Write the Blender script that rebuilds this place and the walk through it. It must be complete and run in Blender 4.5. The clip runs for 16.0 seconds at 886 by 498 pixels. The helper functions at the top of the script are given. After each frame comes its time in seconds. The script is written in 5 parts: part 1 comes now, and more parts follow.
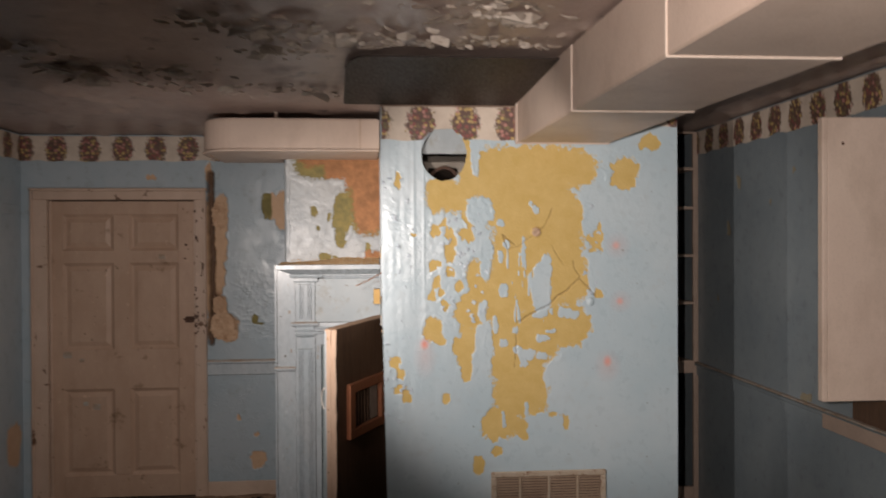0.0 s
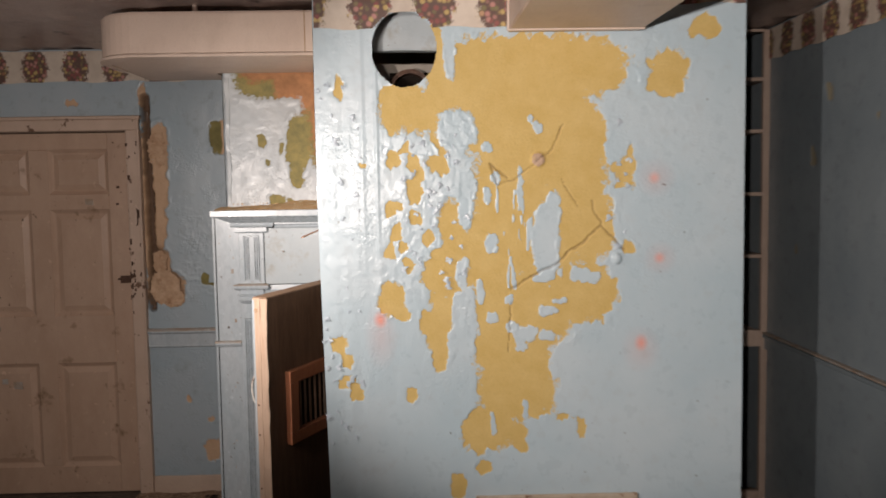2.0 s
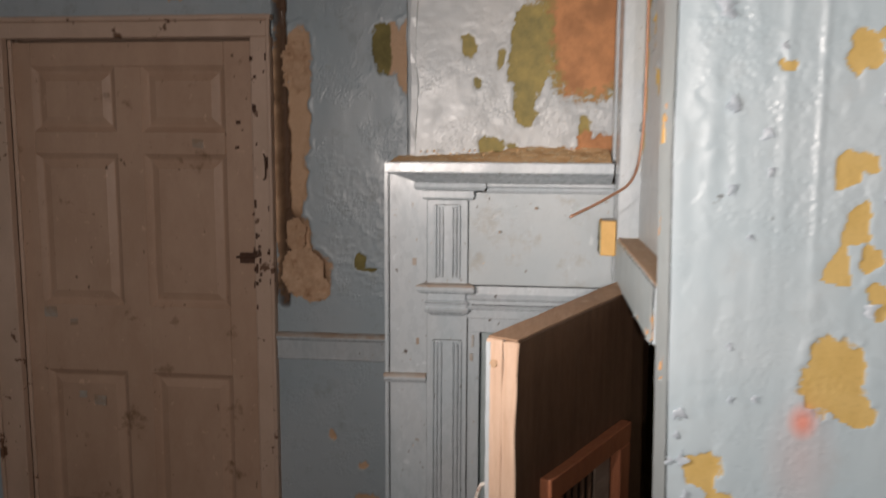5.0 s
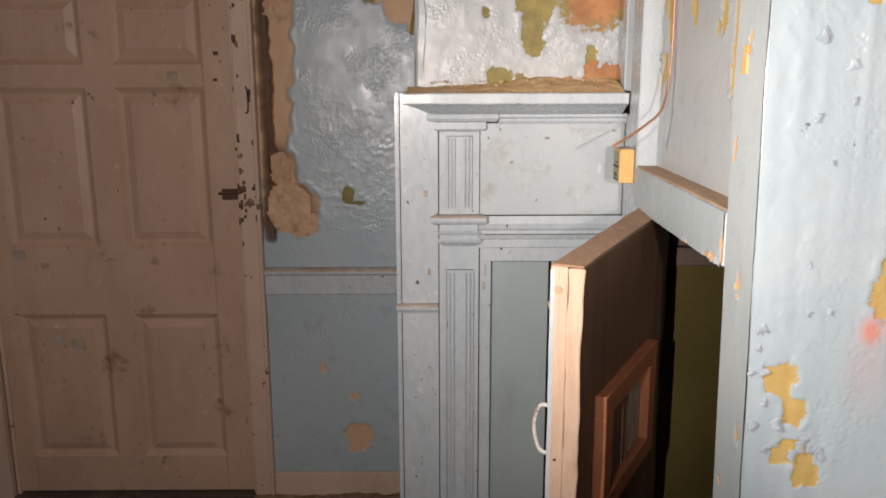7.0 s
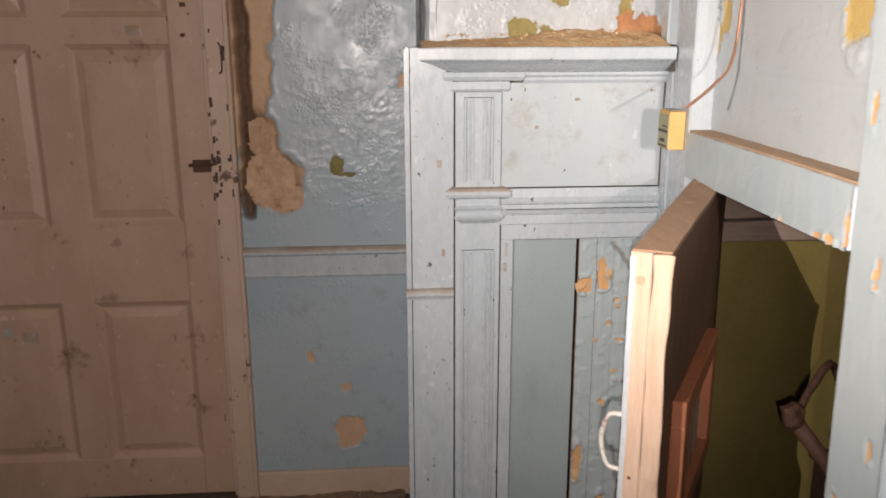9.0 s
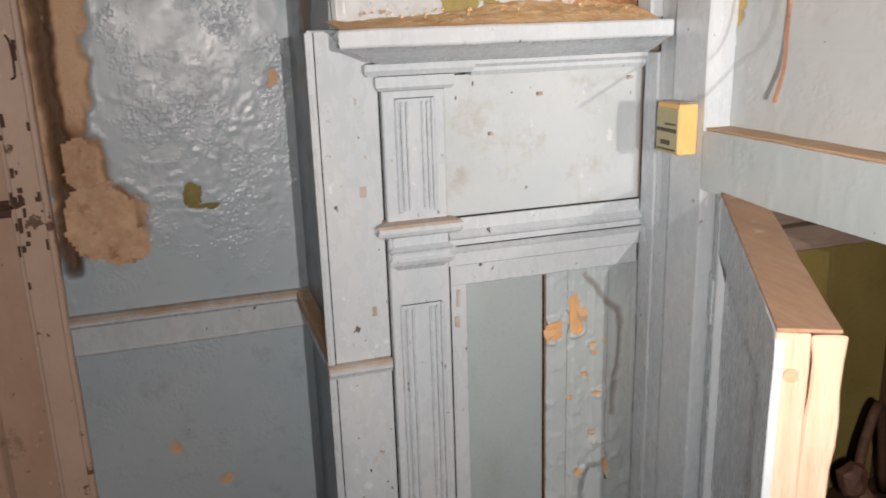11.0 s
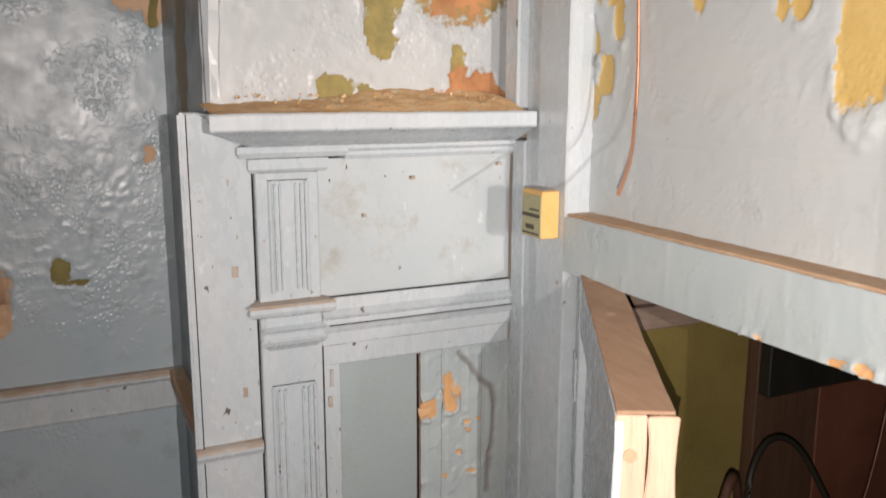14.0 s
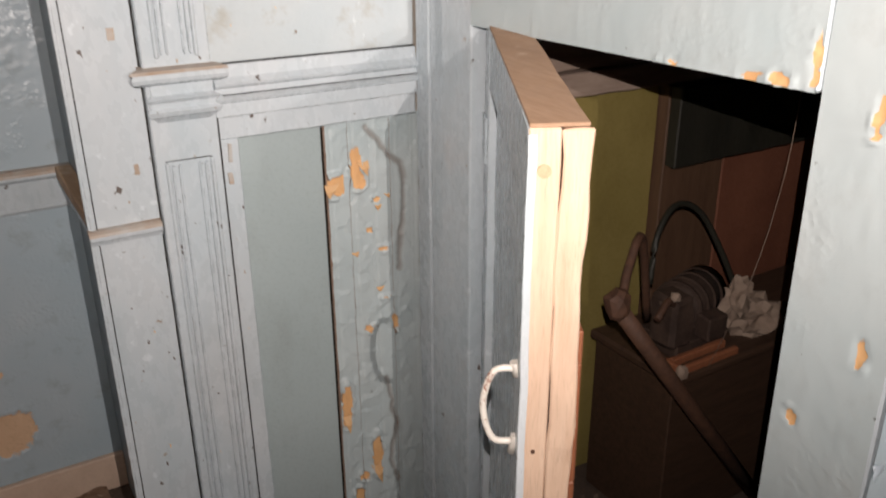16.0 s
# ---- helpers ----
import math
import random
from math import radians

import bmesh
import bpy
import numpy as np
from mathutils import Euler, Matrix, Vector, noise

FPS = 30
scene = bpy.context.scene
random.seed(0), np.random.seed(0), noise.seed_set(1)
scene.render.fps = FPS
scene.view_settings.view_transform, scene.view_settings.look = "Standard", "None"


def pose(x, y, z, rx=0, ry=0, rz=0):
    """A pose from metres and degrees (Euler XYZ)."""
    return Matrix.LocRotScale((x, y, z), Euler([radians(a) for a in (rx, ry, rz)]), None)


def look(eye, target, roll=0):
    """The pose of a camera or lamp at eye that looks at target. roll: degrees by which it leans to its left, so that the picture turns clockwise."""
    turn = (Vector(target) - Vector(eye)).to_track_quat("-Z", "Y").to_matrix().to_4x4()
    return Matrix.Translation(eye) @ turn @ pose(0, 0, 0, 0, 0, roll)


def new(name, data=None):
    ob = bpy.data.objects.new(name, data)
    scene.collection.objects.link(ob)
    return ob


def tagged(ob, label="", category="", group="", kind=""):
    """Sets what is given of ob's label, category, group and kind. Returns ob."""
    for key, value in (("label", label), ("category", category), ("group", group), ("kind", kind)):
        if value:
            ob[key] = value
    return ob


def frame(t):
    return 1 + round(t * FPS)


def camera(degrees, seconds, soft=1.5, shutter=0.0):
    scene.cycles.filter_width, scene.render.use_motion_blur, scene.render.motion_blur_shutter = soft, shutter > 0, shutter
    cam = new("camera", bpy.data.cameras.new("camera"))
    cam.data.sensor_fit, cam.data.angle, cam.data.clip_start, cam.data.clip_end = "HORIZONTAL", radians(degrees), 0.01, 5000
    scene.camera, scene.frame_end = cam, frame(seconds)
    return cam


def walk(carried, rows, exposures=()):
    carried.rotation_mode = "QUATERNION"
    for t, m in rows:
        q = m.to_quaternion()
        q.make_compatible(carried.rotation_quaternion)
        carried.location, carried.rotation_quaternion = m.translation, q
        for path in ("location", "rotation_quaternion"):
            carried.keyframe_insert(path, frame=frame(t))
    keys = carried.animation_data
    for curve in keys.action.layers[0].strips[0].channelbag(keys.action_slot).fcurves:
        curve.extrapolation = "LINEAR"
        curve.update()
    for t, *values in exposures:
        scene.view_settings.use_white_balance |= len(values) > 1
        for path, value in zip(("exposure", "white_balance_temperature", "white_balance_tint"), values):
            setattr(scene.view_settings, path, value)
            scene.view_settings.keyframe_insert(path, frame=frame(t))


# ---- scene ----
cam = camera(56.6, 16.0, soft=1.7, shutter=0.5)
PATH = [
    (0, (0.027, 0.142, 1.654), (0.196, 2.135, 1.635), -0.3),
    (0.5, (0.157, 0.386, 1.634), (0.363, 2.374, 1.551), -1.6),
    (1, (0.288, 0.615, 1.633), (0.419, 2.605, 1.482), -2.0),
    (1.5, (0.348, 0.986, 1.625), (0.45, 2.977, 1.468), -1.0),
    (2, (0.415, 1.253, 1.606), (0.458, 3.247, 1.459), -0.9),
    (2.5, (0.542, 1.658, 1.614), (0.293, 3.637, 1.455), -1.3),
    (3, (0.529, 1.852, 1.633), (-0.018, 3.769, 1.465), -1.6),
    (3.5, (0.276, 2.205, 1.601), (-0.284, 4.117, 1.43), -1.2),
    (4, (0.115, 2.4, 1.657), (-0.211, 4.367, 1.492), -0.2),
    (4.5, (0.017, 2.543, 1.626), (-0.209, 4.523, 1.453), -0.2),
    (5, (-0.128, 2.752, 1.577), (-0.352, 4.722, 1.317), 0.3),
    (5.2, (-0.175, 2.777, 1.578), (-0.388, 4.741, 1.264), 0.3),
    (7.5, (-0.48, 2.702, 1.585), (-0.419, 4.651, 1.143), -0.0),
    (8, (-0.532, 2.718, 1.58), (-0.448, 4.659, 1.105), 0.4),
    (8.2, (-0.544, 2.737, 1.575), (-0.458, 4.673, 1.084), 0.5),
    (10.3, (-0.725, 3.523, 1.538), (-0.301, 5.404, 1.006), -2.1),
    (10.5, (-0.743, 3.557, 1.54), (-0.262, 5.421, 0.998), -2.1),
    (11, (-0.765, 3.586, 1.537), (-0.178, 5.42, 0.996), -1.8),
    (11.5, (-0.762, 3.576, 1.557), (-0.086, 5.393, 1.064), -1.3),
    (12, (-0.749, 3.571, 1.577), (0.008, 5.375, 1.163), -0.7),
    (12.5, (-0.752, 3.558, 1.593), (0.052, 5.358, 1.254), -0.4),
    (13, (-0.744, 3.55, 1.596), (0.08, 5.349, 1.309), -0.3),
    (13.5, (-0.735, 3.549, 1.587), (0.105, 5.338, 1.28), -0.1),
    (14, (-0.73, 3.55, 1.561), (0.103, 5.328, 1.181), 0.1),
    (14.5, (-0.736, 3.537, 1.536), (0.09, 5.299, 1.076), -0.2),
    (15, (-0.731, 3.523, 1.488), (0.103, 5.256, 0.94), -0.9),
    (15.5, (-0.724, 3.535, 1.446), (0.183, 5.193, 0.792), -0.6),
    (16, (-0.714, 3.573, 1.427), (0.255, 5.147, 0.662), -0.3),
]
walk(cam, [(t, look(eye, target, roll)) for t, eye, target, roll in PATH], [(0, -0.08), (0.5, -0.1), (1.0, -0.12), (1.5, 0.05), (2.5, 0.12), (3.0, 0.0), (3.5, 0.0), (4.0, -0.35), (4.5, -0.5), (5.0, -0.2), (7.5, 0.32), (8.2, 0.42), (10.3, 0.56), (13.5, 0.46), (16, 0.7)])

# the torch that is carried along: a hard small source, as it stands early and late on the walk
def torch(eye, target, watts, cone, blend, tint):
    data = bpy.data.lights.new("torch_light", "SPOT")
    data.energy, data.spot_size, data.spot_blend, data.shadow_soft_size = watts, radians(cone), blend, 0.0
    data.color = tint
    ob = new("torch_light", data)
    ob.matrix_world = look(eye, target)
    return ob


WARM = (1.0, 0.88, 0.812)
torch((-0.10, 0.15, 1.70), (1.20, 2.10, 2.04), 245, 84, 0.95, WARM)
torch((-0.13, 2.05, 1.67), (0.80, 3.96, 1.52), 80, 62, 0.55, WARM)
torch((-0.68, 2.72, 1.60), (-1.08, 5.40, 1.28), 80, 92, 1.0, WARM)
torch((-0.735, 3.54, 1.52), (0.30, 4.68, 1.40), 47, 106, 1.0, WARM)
world = bpy.data.worlds.new("night")
world.use_nodes = True
world.node_tree.nodes["Background"].inputs[0].default_value = (0.0, 0.0, 0.0, 1)
scene.world = world

# ---------------------------------------------------------------- materials


class Net:
    """A small shader builder."""

    def __init__(self, name):
        self.m = bpy.data.materials.new(name)
        self.m.use_nodes = True
        self.t = self.m.node_tree
        self.b = self.t.nodes["Principled BSDF"]
        self.pos = self.add("ShaderNodeNewGeometry").outputs["Position"]

    def add(self, kind, **values):
        n = self.t.nodes.new(kind)
        for k, v in values.items():
            n.inputs[k].default_value = v
        return n

    def link(self, a, b):
        self.t.links.new(a, b)

    def noise(self, scale, detail=5.0, rough=0.6, stretch=(1, 1, 1)):
        mp = self.add("ShaderNodeMapping")
        mp.inputs["Scale"].default_value = stretch
        self.link(self.pos, mp.inputs["Vector"])
        n = self.add("ShaderNodeTexNoise", Scale=scale, Detail=detail, Roughness=rough)
        self.link(mp.outputs[0], n.inputs["Vector"])
        return n.outputs["Fac"]

    def ramp(self, fac, lo, hi, a=0.0, b=1.0):
        n = self.add("ShaderNodeMapRange")
        n.inputs["From Min"].default_value, n.inputs["From Max"].default_value = lo, hi
        n.inputs["To Min"].default_value, n.inputs["To Max"].default_value = a, b
        self.link(fac, n.inputs["Value"])
        return n.outputs["Result"]

    def math(self, op, a, b):
        n = self.t.nodes.new("ShaderNodeMath")
        n.operation = op
        for i, v in enumerate((a, b)):
            if isinstance(v, (int, float)):
                n.inputs[i].default_value = v
            else:
                self.link(v, n.inputs[i])
        return n.outputs[0]

    def mix(self, fac, a, b):
        n = self.t.nodes.new("ShaderNodeMix")
        n.data_type = "RGBA"
        for sock, v in ((n.inputs[0], fac), (n.inputs[6], a), (n.inputs[7], b)):
            if isinstance(v, (int, float)):
                sock.default_value = v
            elif isinstance(v, tuple):
                sock.default_value = (*v, 1)
            else:
                self.link(v, sock)
        return n.outputs[2]

    def attr(self, name):
        n = self.t.nodes.new("ShaderNodeAttribute")
        n.attribute_name = name
        return n.outputs["Fac"]

    def done(self, colour, rough, bump=None, strength=0.3, distance=0.004, metal=0.0, spec=0.5):
        self.link(colour, self.b.inputs["Base Color"])
        if isinstance(rough, (int, float)):
            self.b.inputs["Roughness"].default_value = rough
        else:
            self.link(rough, self.b.inputs["Roughness"])
        self.b.inputs["Metallic"].default_value = metal
        self.b.inputs["Specular IOR Level"].default_value = spec
        if bump is not None:
            n = self.add("ShaderNodeBump", Strength=strength, Distance=distance)
            self.link(bump, n.inputs["Height"])
            self.link(n.outputs[0], self.b.inputs["Normal"])
        return self.m


def surface(name, a, b, rough=0.6, scale=9.0, stretch=(1, 1, 1), fleck=None, fleck_at=(0.64, 0.7), fleck_scale=14.0, grain=120.0, strength=0.25, metal=0.0, spec=0.5, distance=0.003, specks=None):
    """Two tones by a coarse noise, a fine grain in the relief, and sparse flecks of a third colour."""
    n = Net(name)
    coarse, fine = n.noise(scale, stretch=stretch), n.noise(grain, 4, 0.65, stretch)
    colour = n.mix(n.ramp(coarse, 0.35, 0.68), a, b)
    colour = n.mix(n.ramp(fine, 0.5, 0.8, 0.0, 0.08 if specks else 0.25), colour, tuple(0.55 * c for c in a))
    height = n.math("ADD", n.math("MULTIPLY", coarse, 0.8), n.math("MULTIPLY", fine, 0.35))
    stain = n.ramp(n.noise(4.2, 6, 0.7, (1.0, 1.0, 0.55)), 0.50, 0.74, 0.0, 0.26 if specks else 0.42)
    colour = n.mix(stain, colour, tuple(0.55 * c for c in (a[0] * 1.06, a[1] * 0.97, a[2] * 0.88)))
    if fleck:
        f = n.ramp(n.noise(fleck_scale, 6, 0.68), *fleck_at)
        colour = n.mix(f, colour, fleck)
        height = n.math("SUBTRACT", height, n.math("MULTIPLY", f, 0.5))
    if specks:
        tiny = n.ramp(n.noise(44, 3, 0.6, (1.0, 1.0, 0.6)), 0.705, 0.725)
        pale = n.ramp(n.noise(31, 4, 0.6, (1.0, 1.0, 0.7)), 0.665, 0.70, 0.0, 0.6)
        colour = n.mix(pale, colour, tuple(min(0.8, 1.25 * c) for c in b))
        colour = n.mix(tiny, colour, specks)
        height = n.math("SUBTRACT", height, n.math("MULTIPLY", tiny, 0.6))
        height = n.math("ADD", height, n.math("MULTIPLY", pale, 0.5))
    r = n.ramp(fine, 0.3, 0.75, max(0.05, rough - 0.1), min(1.0, rough + 0.14))
    return n.done(colour, r, height, strength, distance, metal, spec)


def peeling(name, top, top2, under, under2, deep, rough=0.32, grime=(0.30, 0.28, 0.24), grime_amount=0.35, spot=(0.9, 0.22, 0.1), flake=0.35):
    """A painted wall whose paint has come away where the mesh's own layer 'peel' says so; 'bare' goes a layer deeper."""
    n = Net(name)
    fray = n.math("MULTIPLY", n.math("SUBTRACT", n.noise(60, 5, 0.7), 0.5), 0.26)
    peel = n.ramp(n.math("ADD", n.attr("peel"), fray), 0.49, 0.53)
    bare = n.ramp(n.math("ADD", n.attr("bare"), n.math("MULTIPLY", fray, 1.2)), 0.47, 0.55)
    crack, blot = n.attr("crack"), n.attr("blot")
    big, mid, fine = n.noise(2.6, 4), n.noise(17, 6, 0.65), n.noise(150, 3, 0.6)
    paint = n.mix(n.ramp(big, 0.35, 0.65), top, top2)
    paint = n.mix(n.math("MULTIPLY", n.ramp(mid, 0.56, 0.82), grime_amount), paint, grime)
    paint = n.mix(n.ramp(n.noise(42, 3, 0.5), 0.735, 0.77, 0.0, 0.8), paint, tuple(0.35 * c for c in grime))
    base = n.mix(n.ramp(mid, 0.35, 0.7), under, under2)
    base = n.mix(n.ramp(fine, 0.5, 0.8, 0, 0.3), base, tuple(0.6 * c for c in under))
    lower = n.mix(n.ramp(mid, 0.38, 0.66), deep, tuple(0.62 * c for c in deep))
    base = n.mix(bare, base, lower)
    colour = n.mix(peel, paint, base)
    colour = n.mix(n.math("MULTIPLY", blot, 0.85), colour, spot)
    colour = n.mix(crack, colour, (0.13, 0.075, 0.045))
    r = n.mix(peel, n.mix(n.ramp(mid, 0.35, 0.75), (rough,) * 3, (rough + 0.2,) * 3), (0.72, 0.72, 0.72))
    h = n.math("ADD", n.math("MULTIPLY", n.math("SUBTRACT", 1.0, peel), 0.55), n.math("MULTIPLY", mid, 0.25))
    h = n.math("ADD", h, n.math("MULTIPLY", fine, 0.10))
    vor = n.add("ShaderNodeTexVoronoi", Scale=88.0, Randomness=1.0)
    n.link(n.pos, vor.inputs["Vector"])
    chip = n.math("MULTIPLY", n.ramp(vor.outputs["Distance"], 0.15, 0.55), n.ramp(n.noise(7, 5, 0.65), 0.48, 0.62))
    h = n.math("ADD", h, n.math("MULTIPLY", chip, flake))
    return n.done(colour, r, h, 0.5, 0.003)


def wood(name, a, b, rough=0.6, along=2, worn=None, strength=0.3):
    """Wood with its grain along one axis."""
    s = [14, 14, 14]
    s[along] = 1.2
    n = Net(name)
    g, f, big = n.noise(4.5, 7, 0.7, tuple(s)), n.noise(30, 4, 0.6, tuple(s)), n.noise(5, 4)
    colour = n.mix(n.ramp(g, 0.35, 0.66), a, b)
    colour = n.mix(n.ramp(f, 0.52, 0.8, 0, 0.45), colour, tuple(0.5 * c for c in a))
    if worn:
        colour = n.mix(n.ramp(n.noise(11, 6, 0.7), 0.56, 0.66), colour, worn)
    colour = n.mix(n.ramp(big, 0.5, 0.8, 0, 0.3), colour, tuple(0.6 * c for c in b))
    return n.done(colour, n.ramp(f, 0.3, 0.7, rough - 0.08, rough + 0.12), n.math("ADD", g, n.math("MULTIPLY", f, 0.5)), strength, 0.002)


BLUE, BLUE2 = (0.445, 0.555, 0.615), (0.515, 0.605, 0.655)
m_front = peeling("blue_over_yellow", BLUE, BLUE2, (0.58, 0.405, 0.13), (0.64, 0.465, 0.175), (0.60, 0.42, 0.30), 0.25, (0.34, 0.34, 0.33), 0.3)
m_side = peeling("side_paint", (0.47, 0.52, 0.54), (0.52, 0.55, 0.56), (0.62, 0.45, 0.165), (0.56, 0.39, 0.13), (0.45, 0.30, 0.16), 0.33, flake=0.5)
m_wall = peeling("blue_wall", (0.36, 0.445, 0.50), (0.42, 0.485, 0.53), (0.58, 0.38, 0.24), (0.64, 0.44, 0.29), (0.24, 0.20, 0.06), 0.29, (0.20, 0.22, 0.22), 0.62, flake=0.9)
m_breast = peeling("chimney_paint", (0.45, 0.495, 0.525), (0.52, 0.545, 0.555), (0.20, 0.18, 0.07), (0.38, 0.30, 0.10), (0.52, 0.245, 0.105), 0.3, (0.28, 0.29, 0.29), 0.6, flake=0.45)
# darker copy of the blue wall paint: weak light is put into its colour
m_shaded_wall = peeling("shaded_blue_wall", (0.22, 0.265, 0.295), (0.27, 0.315, 0.34), (0.30, 0.27, 0.2), (0.33, 0.29, 0.2), (0.3, 0.2, 0.1), 0.3, (0.12, 0.13, 0.14), 0.6)
m_board = peeling("torn_boards", (0.40, 0.47, 0.49), (0.46, 0.51, 0.52), (0.70, 0.42, 0.20), (0.62, 0.34, 0.15), (0.4, 0.2, 0.1), 0.4, (0.28, 0.27, 0.26), 0.3)
m_trim = surface("blue_grey_gloss_paint", (0.455, 0.52, 0.562), (0.53, 0.572, 0.605), 0.27, 7, (1, 1, 0.5), fleck=(0.30, 0.24, 0.19), fleck_at=(0.675, 0.715), fleck_scale=24, strength=0.14, grain=48, specks=(0.13, 0.11, 0.10))
m_fire = surface("flat_grey_blue_board", (0.33, 0.39, 0.40), (0.36, 0.42, 0.43), 0.55, 4, strength=0.12)
m_frieze = surface("stained_grey_plaster", (0.455, 0.515, 0.545), (0.50, 0.545, 0.565), 0.38, 7, fleck=(0.34, 0.315, 0.26), fleck_at=(0.54, 0.78), fleck_scale=10, strength=0.45, specks=(0.2, 0.14, 0.10), distance=0.004)
m_worn = surface("rubbed_brown_paint", (0.34, 0.24, 0.165), (0.44, 0.43, 0.41), 0.5, 16, strength=0.4, specks=(0.2, 0.13, 0.09))
m_dust = surface("brown_plaster_dust", (0.70, 0.44, 0.22), (0.84, 0.62, 0.37), 0.9, 22, fleck=(0.82, 0.70, 0.48), fleck_at=(0.56, 0.60), fleck_scale=60, strength=0.8, spec=0.1, distance=0.006)
m_door = surface("tan_brown_door_paint", (0.46, 0.312, 0.225), (0.53, 0.37, 0.275), 0.5, 6, (1, 1, 0.5), fleck=(0.24, 0.15, 0.09), fleck_at=(0.62, 0.70), fleck_scale=7, strength=0.4, specks=(0.16, 0.10, 0.06))
m_case = surface("chipped_tan_casing_paint", (0.54, 0.40, 0.31), (0.60, 0.45, 0.36), 0.5, 8, (1, 1, 0.6), fleck=(0.16, 0.085, 0.05), fleck_at=(0.615, 0.635), fleck_scale=11, strength=0.6, specks=(0.13, 0.08, 0.05))
m_base = surface("scuffed_tan_baseboard", (0.56, 0.42, 0.33), (0.62, 0.48, 0.38), 0.55, 8, fleck=(0.2, 0.12, 0.08), fleck_at=(0.66, 0.72), strength=0.4)
m_duct = surface("pinkish_cream_duct_paint", (0.62, 0.49, 0.41), (0.67, 0.54, 0.45), 0.5, 3, fleck=(0.45, 0.34, 0.27), fleck_at=(0.66, 0.8), fleck_scale=5, strength=0.12)
m_seam = surface("duct_tape_seam", (0.74, 0.62, 0.53), (0.7, 0.58, 0.5), 0.5, 20, strength=0.2)
m_ceil = surface("sooty_brown_ceiling_paint", (0.40, 0.30, 0.265), (0.52, 0.41, 0.36), 0.36, 3.5, (1, 0.35, 1), fleck=(0.10, 0.07, 0.06), fleck_at=(0.6, 0.72), fleck_scale=6, strength=0.5)
m_flake = surface("curled_paint_flake", (0.62, 0.54, 0.47), (0.72, 0.64, 0.56), 0.5, 40, strength=0.3)
m_bflake = surface("curled_blue_flake", (0.47, 0.555, 0.63), (0.53, 0.595, 0.66), 0.3, 40, strength=0.3)
m_shield = surface("dark_sheet_metal", (0.030, 0.021, 0.018), (0.045, 0.032, 0.027), 0.55, 4, (1.0, 0.2, 1.0), strength=0.1, spec=0.25)
m_floor = surface("dirty_floorboards", (0.07, 0.05, 0.04), (0.12, 0.085, 0.065), 0.8, 6, fleck=(0.24, 0.18, 0.13), fleck_at=(0.6, 0.7), fleck_scale=30, strength=0.7)
# lighter copy of the old lath: the light missing on it is in the colour
m_batten = wood("lightened_pinkish_grey_lath", (0.30, 0.22, 0.18), (0.42, 0.32, 0.26), 0.8, 0)
m_pine = wood("cut_pine_edge", (0.56, 0.385, 0.275), (0.64, 0.475, 0.36), 0.55, 2)
m_top = wood("dusty_brown_top_edge", (0.27, 0.165, 0.10), (0.37, 0.24, 0.155), 0.65, 1, worn=(0.52, 0.39, 0.29))
m_dark = wood("dark_brown_door_back", (0.085, 0.045, 0.026), (0.13, 0.072, 0.042), 0.6, 2)
# copy of the dark brown wood, lowered for the torch's falloff in the closet
m_chest_shaded = wood("shaded_old_chest_wood", (0.045, 0.024, 0.014), (0.075, 0.040, 0.024), 0.6, 0)
m_red = wood("red_brown_stained_frame", (0.25, 0.09, 0.045), (0.33, 0.13, 0.065), 0.45, 2)
m_ledge = wood("bare_dusty_ledge", (0.42, 0.28, 0.17), (0.50, 0.34, 0.22), 0.75, 1, worn=(0.55, 0.42, 0.30))
m_lath = wood("old_grey_brown_lath", (0.22, 0.15, 0.11), (0.30, 0.21, 0.16), 0.8, 0)
m_olive = surface("olive_yellow_wall_paint", (0.26, 0.205, 0.06), (0.31, 0.245, 0.08), 0.7, 5, fleck=(0.16, 0.12, 0.05), fleck_at=(0.68, 0.76), strength=0.3)
m_brick = surface("red_brown_board", (0.17, 0.062, 0.035), (0.22, 0.085, 0.048), 0.7, 7, strength=0.4)
m_black = surface("greenish_black_beam", (0.014, 0.014, 0.010), (0.026, 0.024, 0.017), 0.6, 8, (1, 1, 0.3), strength=0.4)
# rust and dust, with the closet's low light also taken into the tones
m_rust = surface("shaded_rusty_dusty_iron", (0.032, 0.018, 0.013), (0.066, 0.040, 0.029), 0.75, 22, fleck=(0.20, 0.14, 0.11), strength=0.6)
m_cloth = surface("dusty_crumpled_cloth", (0.24, 0.175, 0.135), (0.34, 0.26, 0.205), 0.85, 18, strength=0.5)
m_copper = surface("bare_copper", (0.72, 0.38, 0.24), (0.80, 0.47, 0.32), 0.35, 30, strength=0.1, metal=0.8)
m_card = surface("yellow_card", (0.72, 0.46, 0.17), (0.66, 0.41, 0.14), 0.7, 20, strength=0.15)
m_label = surface("drab_green_label", (0.36, 0.34, 0.20), (0.40, 0.37, 0.22), 0.6, 25, strength=0.1)
m_ink = surface("dark_label_ink", (0.05, 0.05, 0.035), (0.07, 0.065, 0.045), 0.6, 25, strength=0.05)
m_white = surface("chipped_white_enamel", (0.70, 0.67, 0.62), (0.62, 0.58, 0.52), 0.35, 20, fleck=(0.22, 0.09, 0.05), fleck_at=(0.58, 0.62), fleck_scale=40, strength=0.3)
# near-black colour that stands in for shade in holes, gaps and joints
m_shade = surface("painted_shade_black", (0.012, 0.009, 0.007), (0.02, 0.015, 0.012), 0.9, 6, strength=0.2, spec=0.1)
